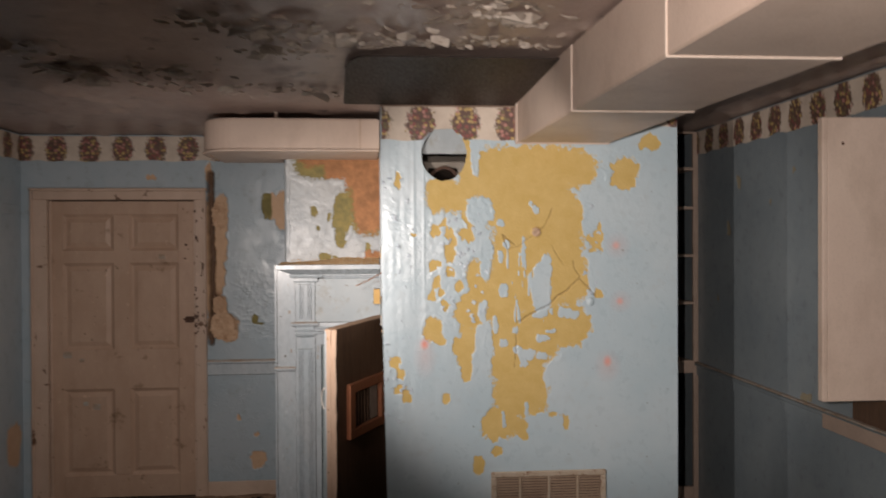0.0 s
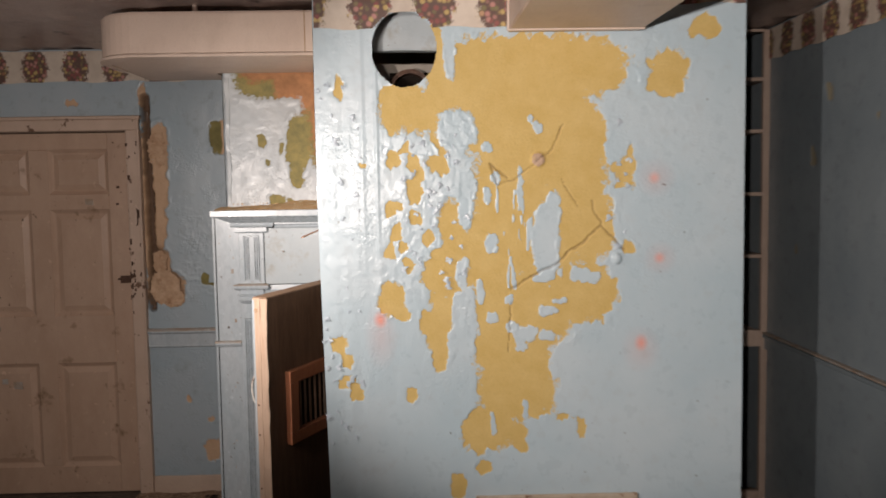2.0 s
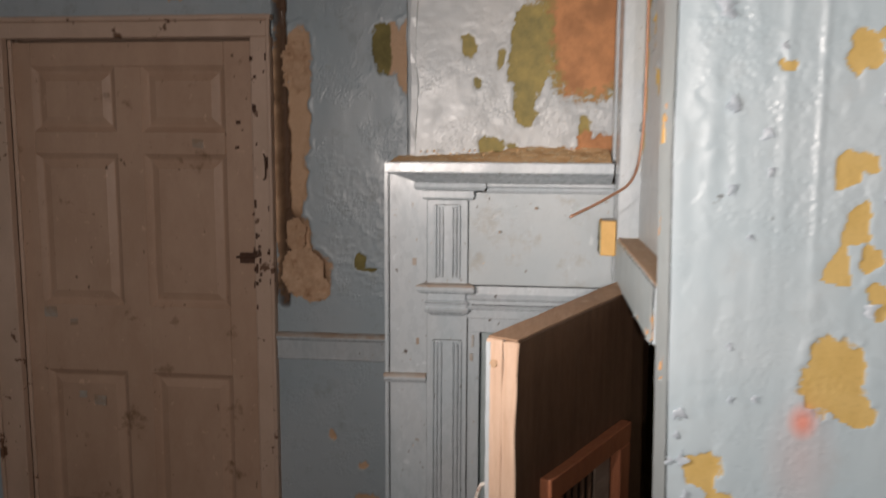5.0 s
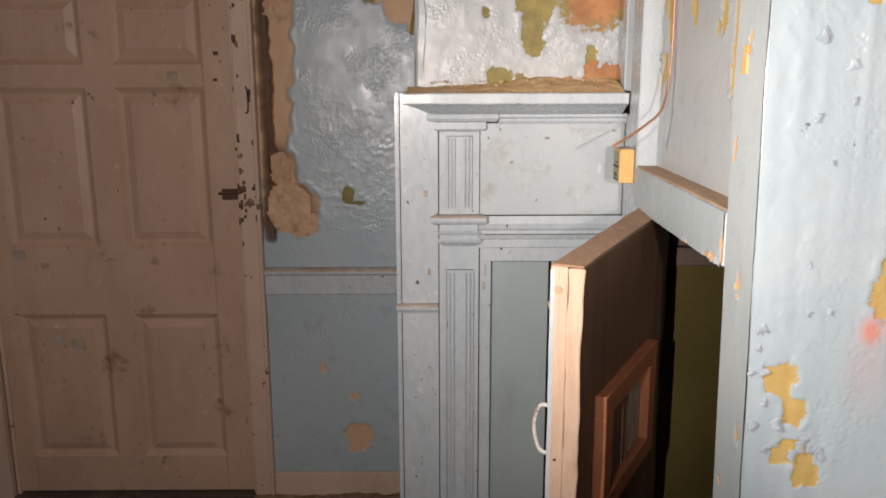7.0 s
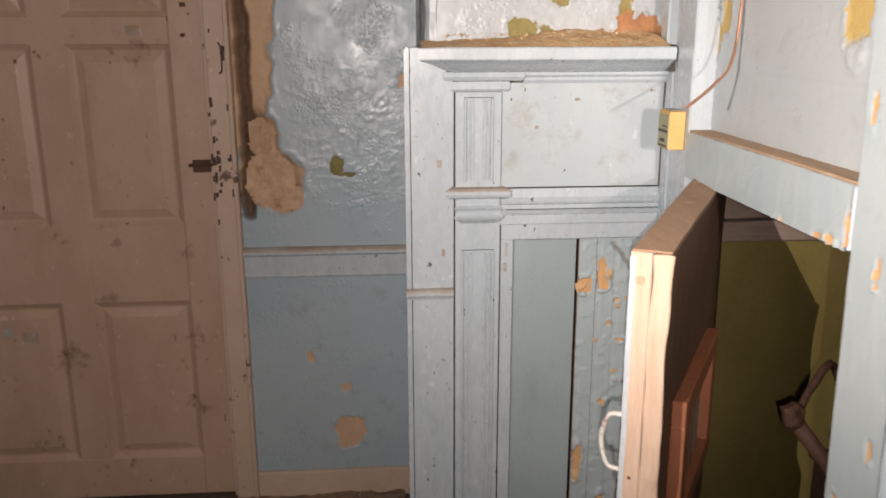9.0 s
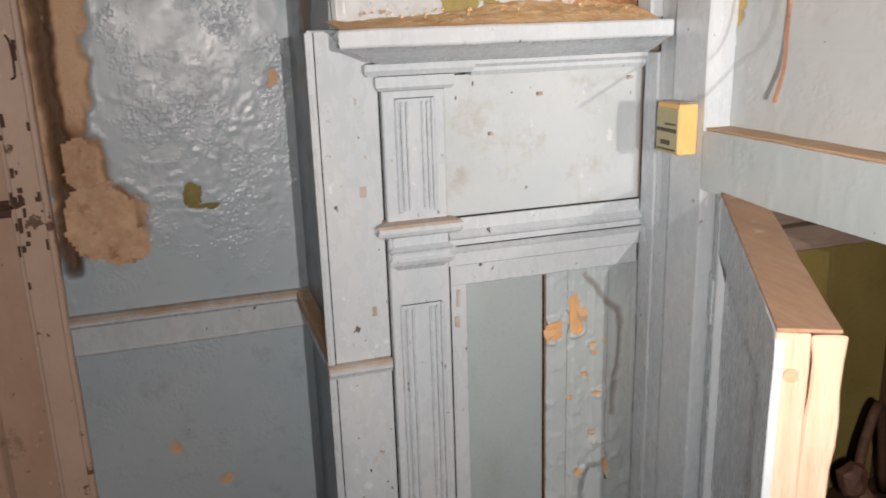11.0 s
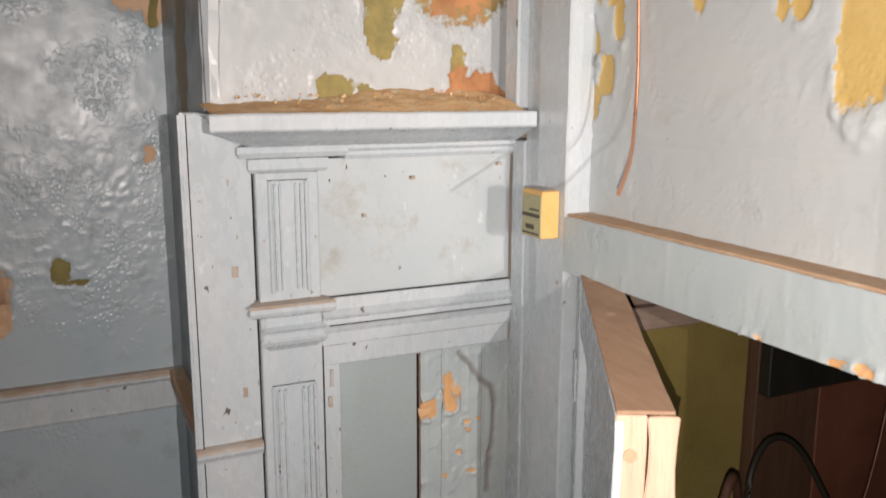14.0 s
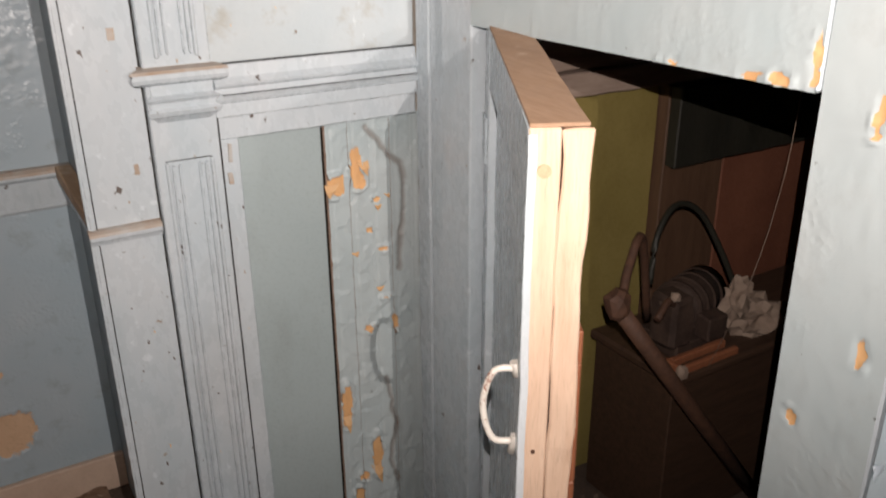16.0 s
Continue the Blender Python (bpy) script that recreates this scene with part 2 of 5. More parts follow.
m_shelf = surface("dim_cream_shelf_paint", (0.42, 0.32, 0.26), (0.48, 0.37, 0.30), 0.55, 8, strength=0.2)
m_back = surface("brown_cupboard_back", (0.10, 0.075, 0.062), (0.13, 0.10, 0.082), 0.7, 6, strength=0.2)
m_pipe = surface("grey_plaster_flue", (0.42, 0.38, 0.33), (0.30, 0.26, 0.22), 0.8, 9, strength=0.6)
m_iron = surface("rusted_dark_iron", (0.065, 0.032, 0.02), (0.11, 0.052, 0.03), 0.7, 40, strength=0.4)
m_grille = surface("dirty_cream_grille_paint", (0.55, 0.47, 0.38), (0.42, 0.32, 0.23), 0.5, 16, fleck=(0.20, 0.11, 0.06), fleck_at=(0.58, 0.66), fleck_scale=26, strength=0.4)
m_slat = surface("brown_grimed_slat", (0.30, 0.21, 0.15), (0.40, 0.30, 0.22), 0.6, 12, strength=0.3)


def paper_border():
    """Cream border paper with a row of faded bouquets."""
    n = Net("floral_border_paper")
    sep = n.add("ShaderNodeSeparateXYZ")
    n.link(n.pos, sep.inputs[0])
    along = n.math("ADD", sep.outputs[0], sep.outputs[1])
    cell = n.math("SUBTRACT", n.math("FRACT", n.math("DIVIDE", along, 0.205), 0.0), 0.5)
    dz = n.math("DIVIDE", n.math("SUBTRACT", n.attr("rise"), 0.46), 1.9)
    d = n.math("SQRT", n.math("ADD", n.math("MULTIPLY", cell, cell), n.math("MULTIPLY", dz, dz)), 0.0)
    d = n.math("ADD", d, n.math("MULTIPLY", n.math("SUBTRACT", n.noise(55, 4, 0.7), 0.5), 0.42))
    mask = n.ramp(d, 0.35, 0.29)
    vor = n.add("ShaderNodeTexVoronoi", Scale=52.0)
    n.link(n.pos, vor.inputs["Vector"])
    sepc = n.add("ShaderNodeSeparateColor")
    n.link(vor.outputs["Color"], sepc.inputs[0])
    petal = n.mix(n.ramp(sepc.outputs[0], 0.50, 0.56), (0.26, 0.085, 0.075), (0.46, 0.22, 0.19))
    petal = n.mix(n.ramp(sepc.outputs[1], 0.55, 0.6), petal, (0.20, 0.17, 0.08))
    petal = n.mix(n.ramp(sepc.outputs[2], 0.66, 0.7), petal, (0.50, 0.36, 0.14))
    petal = n.mix(n.ramp(vor.outputs["Distance"], 0.3, 0.62), petal, (0.13, 0.075, 0.06))
    paper = n.mix(n.ramp(n.noise(9, 5), 0.4, 0.7), (0.66, 0.57, 0.48), (0.54, 0.45, 0.37))
    return n.done(n.mix(mask, paper, petal), 0.6, n.noise(40), 0.25, 0.002)


m_border = paper_border()

# ---------------------------------------------------------------- mesh helpers


def mesh_of(name, bm):
    me = bpy.data.meshes.new(name)
    bm.to_mesh(me)
    bm.free()
    return me


def part(name, bm, material, parent=None, label=""):
    me = mesh_of(name, bm)
    me.materials.append(material)
    ob = new(name, me)
    if parent is not None:
        ob.parent = parent
    if label:
        ob["label"] = label
    return ob


def box(x0, x1, y0, y1, z0, z1, bevel=0.003, seg=1):
    bm = bmesh.new()
    bmesh.ops.create_cube(bm, size=1.0)
    bmesh.ops.scale(bm, vec=(x1 - x0, y1 - y0, z1 - z0), verts=bm.verts)
    bmesh.ops.translate(bm, vec=((x0 + x1) / 2, (y0 + y1) / 2, (z0 + z1) / 2), verts=bm.verts)
    if bevel:
        bmesh.ops.bevel(bm, geom=bm.edges[:], offset=min(bevel, 0.4 * min(x1 - x0, y1 - y0, z1 - z0)), segments=seg, affect="EDGES")
    return bm


def rough_box(x0, x1, y0, y1, z0, z1, amount, cell=0.03, bevel=0.003):
    """A board with hand-worn, uneven edges."""
    bm = box(x0, x1, y0, y1, z0, z1, bevel)
    size = (x1 - x0, y1 - y0, z1 - z0)
    for ax in range(3):
        cuts = min(40, int(size[ax] / cell))
        no = [0, 0, 0]
        no[ax] = 1
        for i in range(1, cuts):
            co = [x0, y0, z0]
            co[ax] += size[ax] * i / cuts
            bmesh.ops.bisect_plane(bm, geom=bm.verts[:] + bm.edges[:] + bm.faces[:], plane_co=co, plane_no=no)
    for v in bm.verts:
        v.co += amount * noise.noise_vector(v.co * 17)
    return bm


def join(*bms):
    out = bms[0]
    for b in bms[1:]:
        me = bpy.data.meshes.new("tmp")
        b.to_mesh(me)
        b.free()
        out.from_mesh(me)
        bpy.data.meshes.remove(me)
    return out


def moved(bm, m):
    bm.transform(m)
    return bm


def rod(points, radius, sides=8, taper=1.0):
    """A round bar along a line of points."""
    bm = bmesh.new()
    pts = [Vector(p) for p in points]
    rings = []
    up = Vector((0.3, 0.2, 1)).normalized()
    for i, p in enumerate(pts):
        d = (pts[min(i + 1, len(pts) - 1)] - pts[max(i - 1, 0)]).normalized()
        a = d.cross(up)
        a = a.normalized() if a.length > 1e-3 else Vector((1, 0, 0))
        b = d.cross(a)
        r = radius * (1 + (taper - 1) * i / max(1, len(pts) - 1))
        rings.append([bm.verts.new(p + r * (math.cos(k * 2 * math.pi / sides) * a + math.sin(k * 2 * math.pi / sides) * b)) for k in range(sides)])
    for r0, r1 in zip(rings, rings[1:]):
        for k in range(sides):
            f = bm.faces.new((r0[k], r0[(k + 1) % sides], r1[(k + 1) % sides], r1[k]))
            f.smooth = True
    bm.faces.new(rings[0][::-1])
    bm.faces.new(rings[-1])
    bmesh.ops.recalc_face_normals(bm, faces=bm.faces[:])
    return bm


def bend(points, n=8):
    """A smooth line through the points (Catmull-Rom)."""
    p = [Vector(q) for q in points]
    p = [2 * p[0] - p[1]] + p + [2 * p[-1] - p[-2]]
    out = []
    for i in range(1, len(p) - 2):
        for k in range(n):
            t = k / n
            out.append(0.5 * (2 * p[i] + (p[i + 1] - p[i - 1]) * t + (2 * p[i - 1] - 5 * p[i] + 4 * p[i + 1] - p[i + 2]) * t * t + (3 * p[i] - p[i - 1] - 3 * p[i + 1] + p[i + 2]) * t ** 3))
    return out + [p[-2]]


def profile_x(x0, x1, outline):
    """A moulding that runs along x; outline: (y, z) pairs."""
    bm = bmesh.new()
    a = [bm.verts.new((x0, y, z)) for y, z in outline]
    b = [bm.verts.new((x1, y, z)) for y, z in outline]
    k = len(a)
    for i in range(k):
        bm.faces.new((a[i], a[(i + 1) % k], b[(i + 1) % k], b[i]))
    bm.faces.new(a[::-1])
    bm.faces.new(b)
    bmesh.ops.recalc_face_normals(bm, faces=bm.faces[:])
    return bm


def prism(outline, z0, z1):
    """An upright block over an (x, y) outline."""
    bm = bmesh.new()
    a = [bm.verts.new((x, y, z0)) for x, y in outline]
    b = [bm.verts.new((x, y, z1)) for x, y in outline]
    k = len(a)
    for i in range(k):
        bm.faces.new((a[i], a[(i + 1) % k], b[(i + 1) % k], b[i]))
    bm.faces.new(a[::-1])
    bm.faces.new(b)
    bmesh.ops.recalc_face_normals(bm, faces=bm.faces[:])
    return bm


def empty(name, label, category, group="", kind=""):
    return tagged(new(name), label, category, group, kind)


# ---------------------------------------------------------------- paint layers as relief


def lattice(x, y, seed):
    h = (x.astype(np.int64) * 374761393 + y.astype(np.int64) * 668265263 + seed * 974711) & 0xFFFFFFFF
    h = ((h ^ (h >> 13)) * 1274126177) & 0xFFFFFFFF
    return ((h ^ (h >> 16)) & 0xFFFF) / 65535.0


def grain(u, v, scale, seed=0, octaves=4):
    """Fractal value noise over the plane, 0 to 1."""
    total, amp, norm = 0, 1.0, 0.0
    for k in range(octaves):
        a, b = u * scale * 2 ** k, v * scale * 2 ** k
        i, j = np.floor(a), np.floor(b)
        f, g = a - i, b - j
        f, g = f * f * (3 - 2 * f), g * g * (3 - 2 * g)
        n = (lattice(i, j, seed + k) * (1 - f) + lattice(i + 1, j, seed + k) * f) * (1 - g) + (lattice(i, j + 1, seed + k) * (1 - f) + lattice(i + 1, j + 1, seed + k) * f) * g
        total, norm, amp = total + amp * n, norm + amp, amp * 0.55
    return total / norm


def blobs(u, v, rows, warp=0.03, seed=5, scale=14):
    """A field that is 0.5 on the ragged outline of each patch (u, v, half width, half height) and higher within."""
    uu = u + warp * 2 * (grain(u, v, scale, seed) - 0.5)
    vv = v + warp * 2 * (grain(u, v, scale, seed + 31) - 0.5)
    out = np.zeros_like(u)
    for cu, cv, ru, rv in rows:
        d = (np.abs((uu - cu) / ru) ** 2.8 + np.abs((vv - cv) / rv) ** 2.8) ** (1 / 2.8)
        out = np.maximum(out, np.clip(1.0 - 0.5 * d, 0, 1))
    return out


def shards(u, v, size, seed):
    """The nearest of a scatter of points, and a random number for it: paint breaks off in such angular pieces."""
    a, b = u / size, v / (1.4 * size)
    i0, j0 = np.floor(a), np.floor(b)
    best, fu, fv, rnd = np.full_like(u, 9.0), u.copy(), v.copy(), np.zeros_like(u)
    for di in (-1, 0, 1):
        for dj in (-1, 0, 1):
            i, j = i0 + di, j0 + dj
            pu, pv = i + lattice(i, j, seed), j + lattice(i, j, seed + 1)
            d = np.hypot(a - pu, b - pv)
            near = d < best
            best, fu, fv, rnd = np.where(near, d, best), np.where(near, pu * size, fu), np.where(near, pv * 1.4 * size, fv), np.where(near, lattice(i, j, seed + 2), rnd)
    return fu, fv, rnd


def chipped(u, v, rows, size=0.024, seed=50, warp=0.012, smooth=0.35):
    """Patches with angular, broken outlines."""
    wu, wv = u + 0.010 * (grain(u, v, 60, seed + 5) - 0.5), v + 0.010 * (grain(u, v, 60, seed + 6) - 0.5)
    fu, fv, rnd = shards(wu, wv, size, seed)
    return (1 - smooth) * blobs(fu, fv, rows, warp, seed + 7, 14) + smooth * blobs(u, v, rows, warp, seed + 7, 14)


def line_field(u, v, pts, width, seed=3):
    uu, vv = u + 0.02 * (grain(u, v, 25, seed) - 0.5), v + 0.02 * (grain(u, v, 25, seed + 9) - 0.5)
    best = np.full_like(u, 9.0)
    for (a, b), (c, d) in zip(pts, pts[1:]):
        t = np.clip(((uu - a) * (c - a) + (vv - b) * (d - b)) / ((c - a) ** 2 + (d - b) ** 2), 0, 1)
        best = np.minimum(best, np.hypot(uu - a - t * (c - a), vv - b - t * (d - b)))
    return np.clip(1.5 - best / width, 0, 1)


def step(x, a, b):
    t = np.clip((x - a) / (b - a), 0, 1)
    return t * t * (3 - 2 * t)


def sheet(name, origin, du, dv, normal, u0, u1, v0, v1, cell, fields, material, parent=None, gone=None):
    """A wall's face as a fine relief. fields(u, v) gives the height in metres and the layers; gone(u, v) is where there is none of it."""
    nu, nv = max(2, int(round((u1 - u0) / cell)) + 1), max(2, int(round((v1 - v0) / cell)) + 1)
    u, v = np.meshgrid(np.linspace(u0, u1, nu), np.linspace(v0, v1, nv))
    height, layers = fields(u, v)
    o, a, b, n = (np.array(q, float) for q in (origin, du, dv, normal))
    co = o + u[..., None] * a + v[..., None] * b + height[..., None] * n
    idx = np.arange(nu * nv).reshape(nv, nu)
    quads = np.stack([idx[:-1, :-1], idx[:-1, 1:], idx[1:, 1:], idx[1:, :-1]], -1).reshape(-1, 4)
    if np.dot(np.cross(a, b), n) < 0:
        quads = quads[:, ::-1]
    if gone is not None:
        uc, vc = (u[:-1, :-1] + u[1:, 1:]) / 2, (v[:-1, :-1] + v[1:, 1:]) / 2
        quads = quads[~gone(uc, vc).reshape(-1)]
    me = bpy.data.meshes.new(name)
    me.from_pydata(co.reshape(-1, 3).tolist(), [], quads.tolist())
    for key in ("peel", "bare", "crack", "blot"):
        at = me.attributes.new(key, "FLOAT", "POINT")
        val = layers.get(key)
        if val is not None:
            at.data.foreach_set("value", np.ascontiguousarray(val, dtype=np.float32).reshape(-1))
    me.polygons.foreach_set("use_smooth", np.ones(len(me.polygons), dtype=bool))
    me.materials.append(material)
    ob = new(name, me)
    if parent is not None:
        ob.parent = parent
    return ob


def relief(u, v, peel, bump, seed=0, thick=0.0022, curl=0.004):
    """Paint that stands proud, lifts at the rim of each patch and blisters where bump is high."""
    on = 1 - step(peel, 0.46, 0.54)
    rim = np.exp(-((peel - 0.44) / 0.04) ** 2) * step(grain(u, v, 22, seed + 4), 0.35, 0.7)
    fu, fv, rnd = shards(u, v, 0.026, seed + 21)
    facet = (rnd - 0.5) * (u - fu) * 0.35 + (np.mod(rnd * 7, 1) - 0.5) * (v - fv) * 0.35
    crease = np.abs(grain(u, v, 22, seed + 7, 2) - 0.5)
    blister = step(grain(u, v, 34, seed + 11, 3), 0.60, 0.78)
    return on * thick + curl * rim * on + bump * on * (0.0035 * blister + facet - 0.005 * np.clip(0.10 - crease, 0, 1)) + 0.003 * (grain(u, v, 3.5, seed + 2) - 0.5)


# ---------------------------------------------------------------- the room
CEIL, WEST, EAST, NORTH, SOUTH = 2.345, -2.2, 2.08, 5.575, -1.6
floor = tagged(part("floor", box(WEST - 0.15, EAST + 0.15, SOUTH - 0.15, NORTH + 0.15, -0.08, 0.0, 0), m_floor), "dark dirty floor littered with crumbs of plaster", "floor", kind="structure")
ceiling = tagged(part("ceiling", box(WEST - 0.15, EAST + 0.15, SOUTH - 0.15, NORTH + 0.15, CEIL + 0.02, CEIL + 0.12, 0), m_ceil), "sooty brown ceiling with peeling paint", "ceiling", kind="structure")


def ceiling_relief(u, v):
    peel = np.zeros_like(u)
    h = 0.010 * grain(u, v, 4, 40) + 0.012 * step(grain(u, v * 0.5, 9, 44), 0.55, 0.8) + 0.004 * grain(u, v, 30, 47)
    return h, {"peel": peel}


lower = sheet("ceiling_face", (0, 0, CEIL + 0.012), (1, 0, 0), (0, 1, 0), (0, 0, -1), WEST, EAST, SOUTH, NORTH, 0.022, ceiling_relief, m_ceil, ceiling)

DOOR_X0, DOOR_X1, DOOR_TOP = -2.035, -1.118, 1.93
north = part("wall_north", join(box(WEST - 0.15, DOOR_X0, NORTH + 0.075, NORTH + 0.16, 0, CEIL, 0), box(DOOR_X0, DOOR_X1, NORTH + 0.075, NORTH + 0.16, DOOR_TOP, CEIL, 0), box(DOOR_X1, EAST + 0.15, NORTH + 0.075, NORTH + 0.16, 0, CEIL, 0)), m_lath)
tagged(north, "blue painted plaster wall with blisters and a torn strip", "wall", kind="structure")

TORN = [(-0.955, 1.86, 0.050, 0.11), (-0.957, 1.66, 0.045, 0.16), (-0.967, 1.47, 0.038, 0.12), (-0.985, 1.35, 0.032, 0.08), (-0.965, 1.235, 0.050, 0.07), (-0.930, 1.105, 0.082, 0.085), (-1.03, 1.5, 0.022, 0.50),
        (-1.03, 2.10, 0.02, 0.07), (-0.73, 0.24, 0.052, 0.06), (-0.855, 0.512, 0.016, 0.02), (-0.735, 0.40, 0.02, 0.014), (-0.745, 1.150, 0.022, 0.036), (-0.700, 1.132, 0.028, 0.010), (-0.645, 1.89, 0.050, 0.09), (-0.55, 1.86, 0.065, 0.13), (-0.505, 1.76, 0.022, 0.07), (-0.538, 1.41, 0.012, 0.02),
        (-1.40, 2.07, 0.035, 0.02)]


def north_relief(u, v):
    peel = np.maximum((0.6 * blobs(u, v, TORN[:7], 0.022, 60, 20) + 0.4 * chipped(u, v, TORN[:7], 0.03, 59, 0.02, 0.2)), chipped(u, v, TORN[7:], 0.016, 62, 0.014, 0.4))
    bump = 0.9 * step(grain(u, v, 2.0, 71), 0.40, 0.6) * step(v, 0.95, 1.1) * step(u, -1.0, -0.85) + 0.12
    h = relief(u, v, peel, 0.14 * bump, 61, 0.0025)
    fu, fv, rnd = shards(u, v, 0.014, 73)
    scale_zone = step(grain(u, v, 3.0, 75), 0.42, 0.58) * step(-np.abs(v - 1.27), -0.34, -0.12) * step(u, -0.98, -0.86) * (1 - step(peel, 0.4, 0.5))
    h = h + scale_zone * (0.0012 * step(grain(u, v, 60, 78, 3), 0.52, 0.66) + (np.mod(rnd * 9, 1) - 0.5) * (u - fu) * 0.10 + (np.mod(rnd * 5, 1) - 0.5) * (v - fv) * 0.10)
    h = h + 0.0035 * (grain(u * 1.6, v * 0.6, 9, 77, 2) - 0.5) * step(v, 1.4, 1.6)
    strip = step(0.6 * blobs(u, v, TORN[:6], 0.022, 60, 20) + 0.4 * chipped(u, v, TORN[:6], 0.03, 59, 0.02, 0.2), 0.5, 0.62)
    h = h - strip * (0.006 + 0.034 * grain(u, v, 16, 66) * step(-v, -1.6, -1.15))
    # slot, pit and folds also get their shade as dark colour, through the crack layer
    slot = line_field(u, v, [(-1.022, 2.1), (-1.018, 1.7), (-1.012, 1.3), (-1.022, 1.0)], 0.017, 64)
    pit = np.exp(-(((u + 0.985) / 0.022) ** 2 + ((v - 1.26) / 0.05) ** 2))
    green = blobs(u, v, [(-0.735, 1.15, 0.07, 0.05), (-0.665, 1.88, 0.035, 0.12), (-0.50, 1.78, 0.012, 0.12)], 0.02, 68)
    crease_shade = strip * np.clip(line_field(u, v, [(-1.0, 1.24), (-0.9, 1.12)], 0.006) + line_field(u, v, [(-1.0, 1.09), (-0.86, 1.085)], 0.005), 0, 1) * 0.5
    return h - 0.05 * slot - 0.04 * pit, {"peel": peel, "bare": green, "crack": np.clip(slot + pit * 1.2 + crease_shade, 0, 1)}


sheet("plaster", (0, NORTH, 0), (1, 0, 0), (0, 0, 1), (0, -1, 0), WEST, -0.480, 0.0, CEIL, 0.0055, north_relief, m_wall, north,
      gone=lambda u, v: ((u > DOOR_X0 - 0.02) & (u < DOOR_X1 + 0.02) & (v < DOOR_TOP + 0.02)))

def crumple(seed, lift):
    def f(u, v):
        fu, fv, rnd = shards(u, v, 0.035, seed)
        fold = (rnd - 0.5) * (u - fu) * 1.0 + (np.mod(rnd * 7, 1) - 0.5) * (v - fv) * 1.0
        return lift + 0.38 * fold + 0.005 * grain(u, v, 12, seed + 3, 2), {}
    return f


def outside(rows, seed):
    return lambda u, v: (0.5 * blobs(u, v, rows, 0.02, seed, 24) + 0.5 * chipped(u, v, rows, 0.02, seed + 3, 0.01, 0.2)) < 0.5


m_paper = surface("torn_brown_lining_paper", (0.52, 0.33, 0.205), (0.66, 0.46, 0.31), 0.8, 26, fleck=(0.34, 0.19, 0.10), fleck_at=(0.58, 0.68), fleck_scale=22, strength=0.5)
for k, (rows, lift) in enumerate(([[(-0.945, 1.11, 0.075, 0.085), (-0.905, 1.05, 0.055, 0.045)], 0.010], [[(-0.975, 1.245, 0.035, 0.06)], -0.006], [[(-0.965, 1.83, 0.045, 0.09)], -0.002])):
    us, vs = [r[0] for r in rows], [r[1] for r in rows]
    ob = sheet("torn_paper", (0, NORTH, 0), (1, 0, 0), (0, 0, 1), (0, -1, 0), min(us) - 0.10, max(us) + 0.08, min(vs) - 0.12, max(vs) + 0.12, 0.006, crumple(230 + k, lift), m_paper, north, gone=outside(rows, 240 + k))
    ob["label"] = "crumpled torn lining paper"

west = tagged(part("wall_west", box(WEST - 0.15, WEST - 0.012, SOUTH, NORTH, 0, CEIL, 0), m_lath), "blue painted wall, shade in its colour with a faded border", "wall", kind="structure")
east = tagged(part("wall_east", box(EAST + 0.012, EAST + 0.15, SOUTH, NORTH, 0, CEIL, 0), m_lath), "dirty blue painted wall with small chips, shade in its colour", "wall", kind="structure")
tagged(part("wall_south", box(WEST - 0.15, EAST + 0.15, SOUTH - 0.15, SOUTH, 0, CEIL, 0), m_shaded_wall), "blue painted wall, shade in its colour", "wall", kind="structure")


def plain_relief(seed, chips):
    def f(u, v):
        peel = chipped(u, v, chips, 0.03, seed, 0.03, 0.4)
        return relief(u, v, peel, 0.15 + 0 * u, seed, 0.002), {"peel": peel}
    return f


sheet("plaster", (WEST, 0, 0), (0, 1, 0), (0, 0, 1), (1, 0, 0), SOUTH, NORTH, 0, CEIL, 0.02, plain_relief(80, [(5.146, 1.515, 0.03, 0.045), (5.44, 0.40, 0.10, 0.13), (4.4, 0.7, 0.03, 0.03)]), m_wall, west)
sheet("plaster", (EAST, 0, 0), (0, 1, 0), (0, 0, 1), (-1, 0, 0), SOUTH, NORTH, 0, CEIL, 0.014, plain_relief(90, [(4.62, 1.98, 0.03, 0.03), (4.75, 1.72, 0.035, 0.05), (4.9, 1.3, 0.02, 0.03), (4.25, 1.85, 0.02, 0.02), (4.0, 2.0, 0.02, 0.02), (3.9, 0.9, 0.05, 0.03)]), m_shaded_wall, east)

# painted coat-rail on the west wall
part("rail", rough_box(WEST, WEST + 0.016, 3.4, 5.47, 1.835, 1.895, 0.001, 0.08), m_wall, west, "painted-over batten")

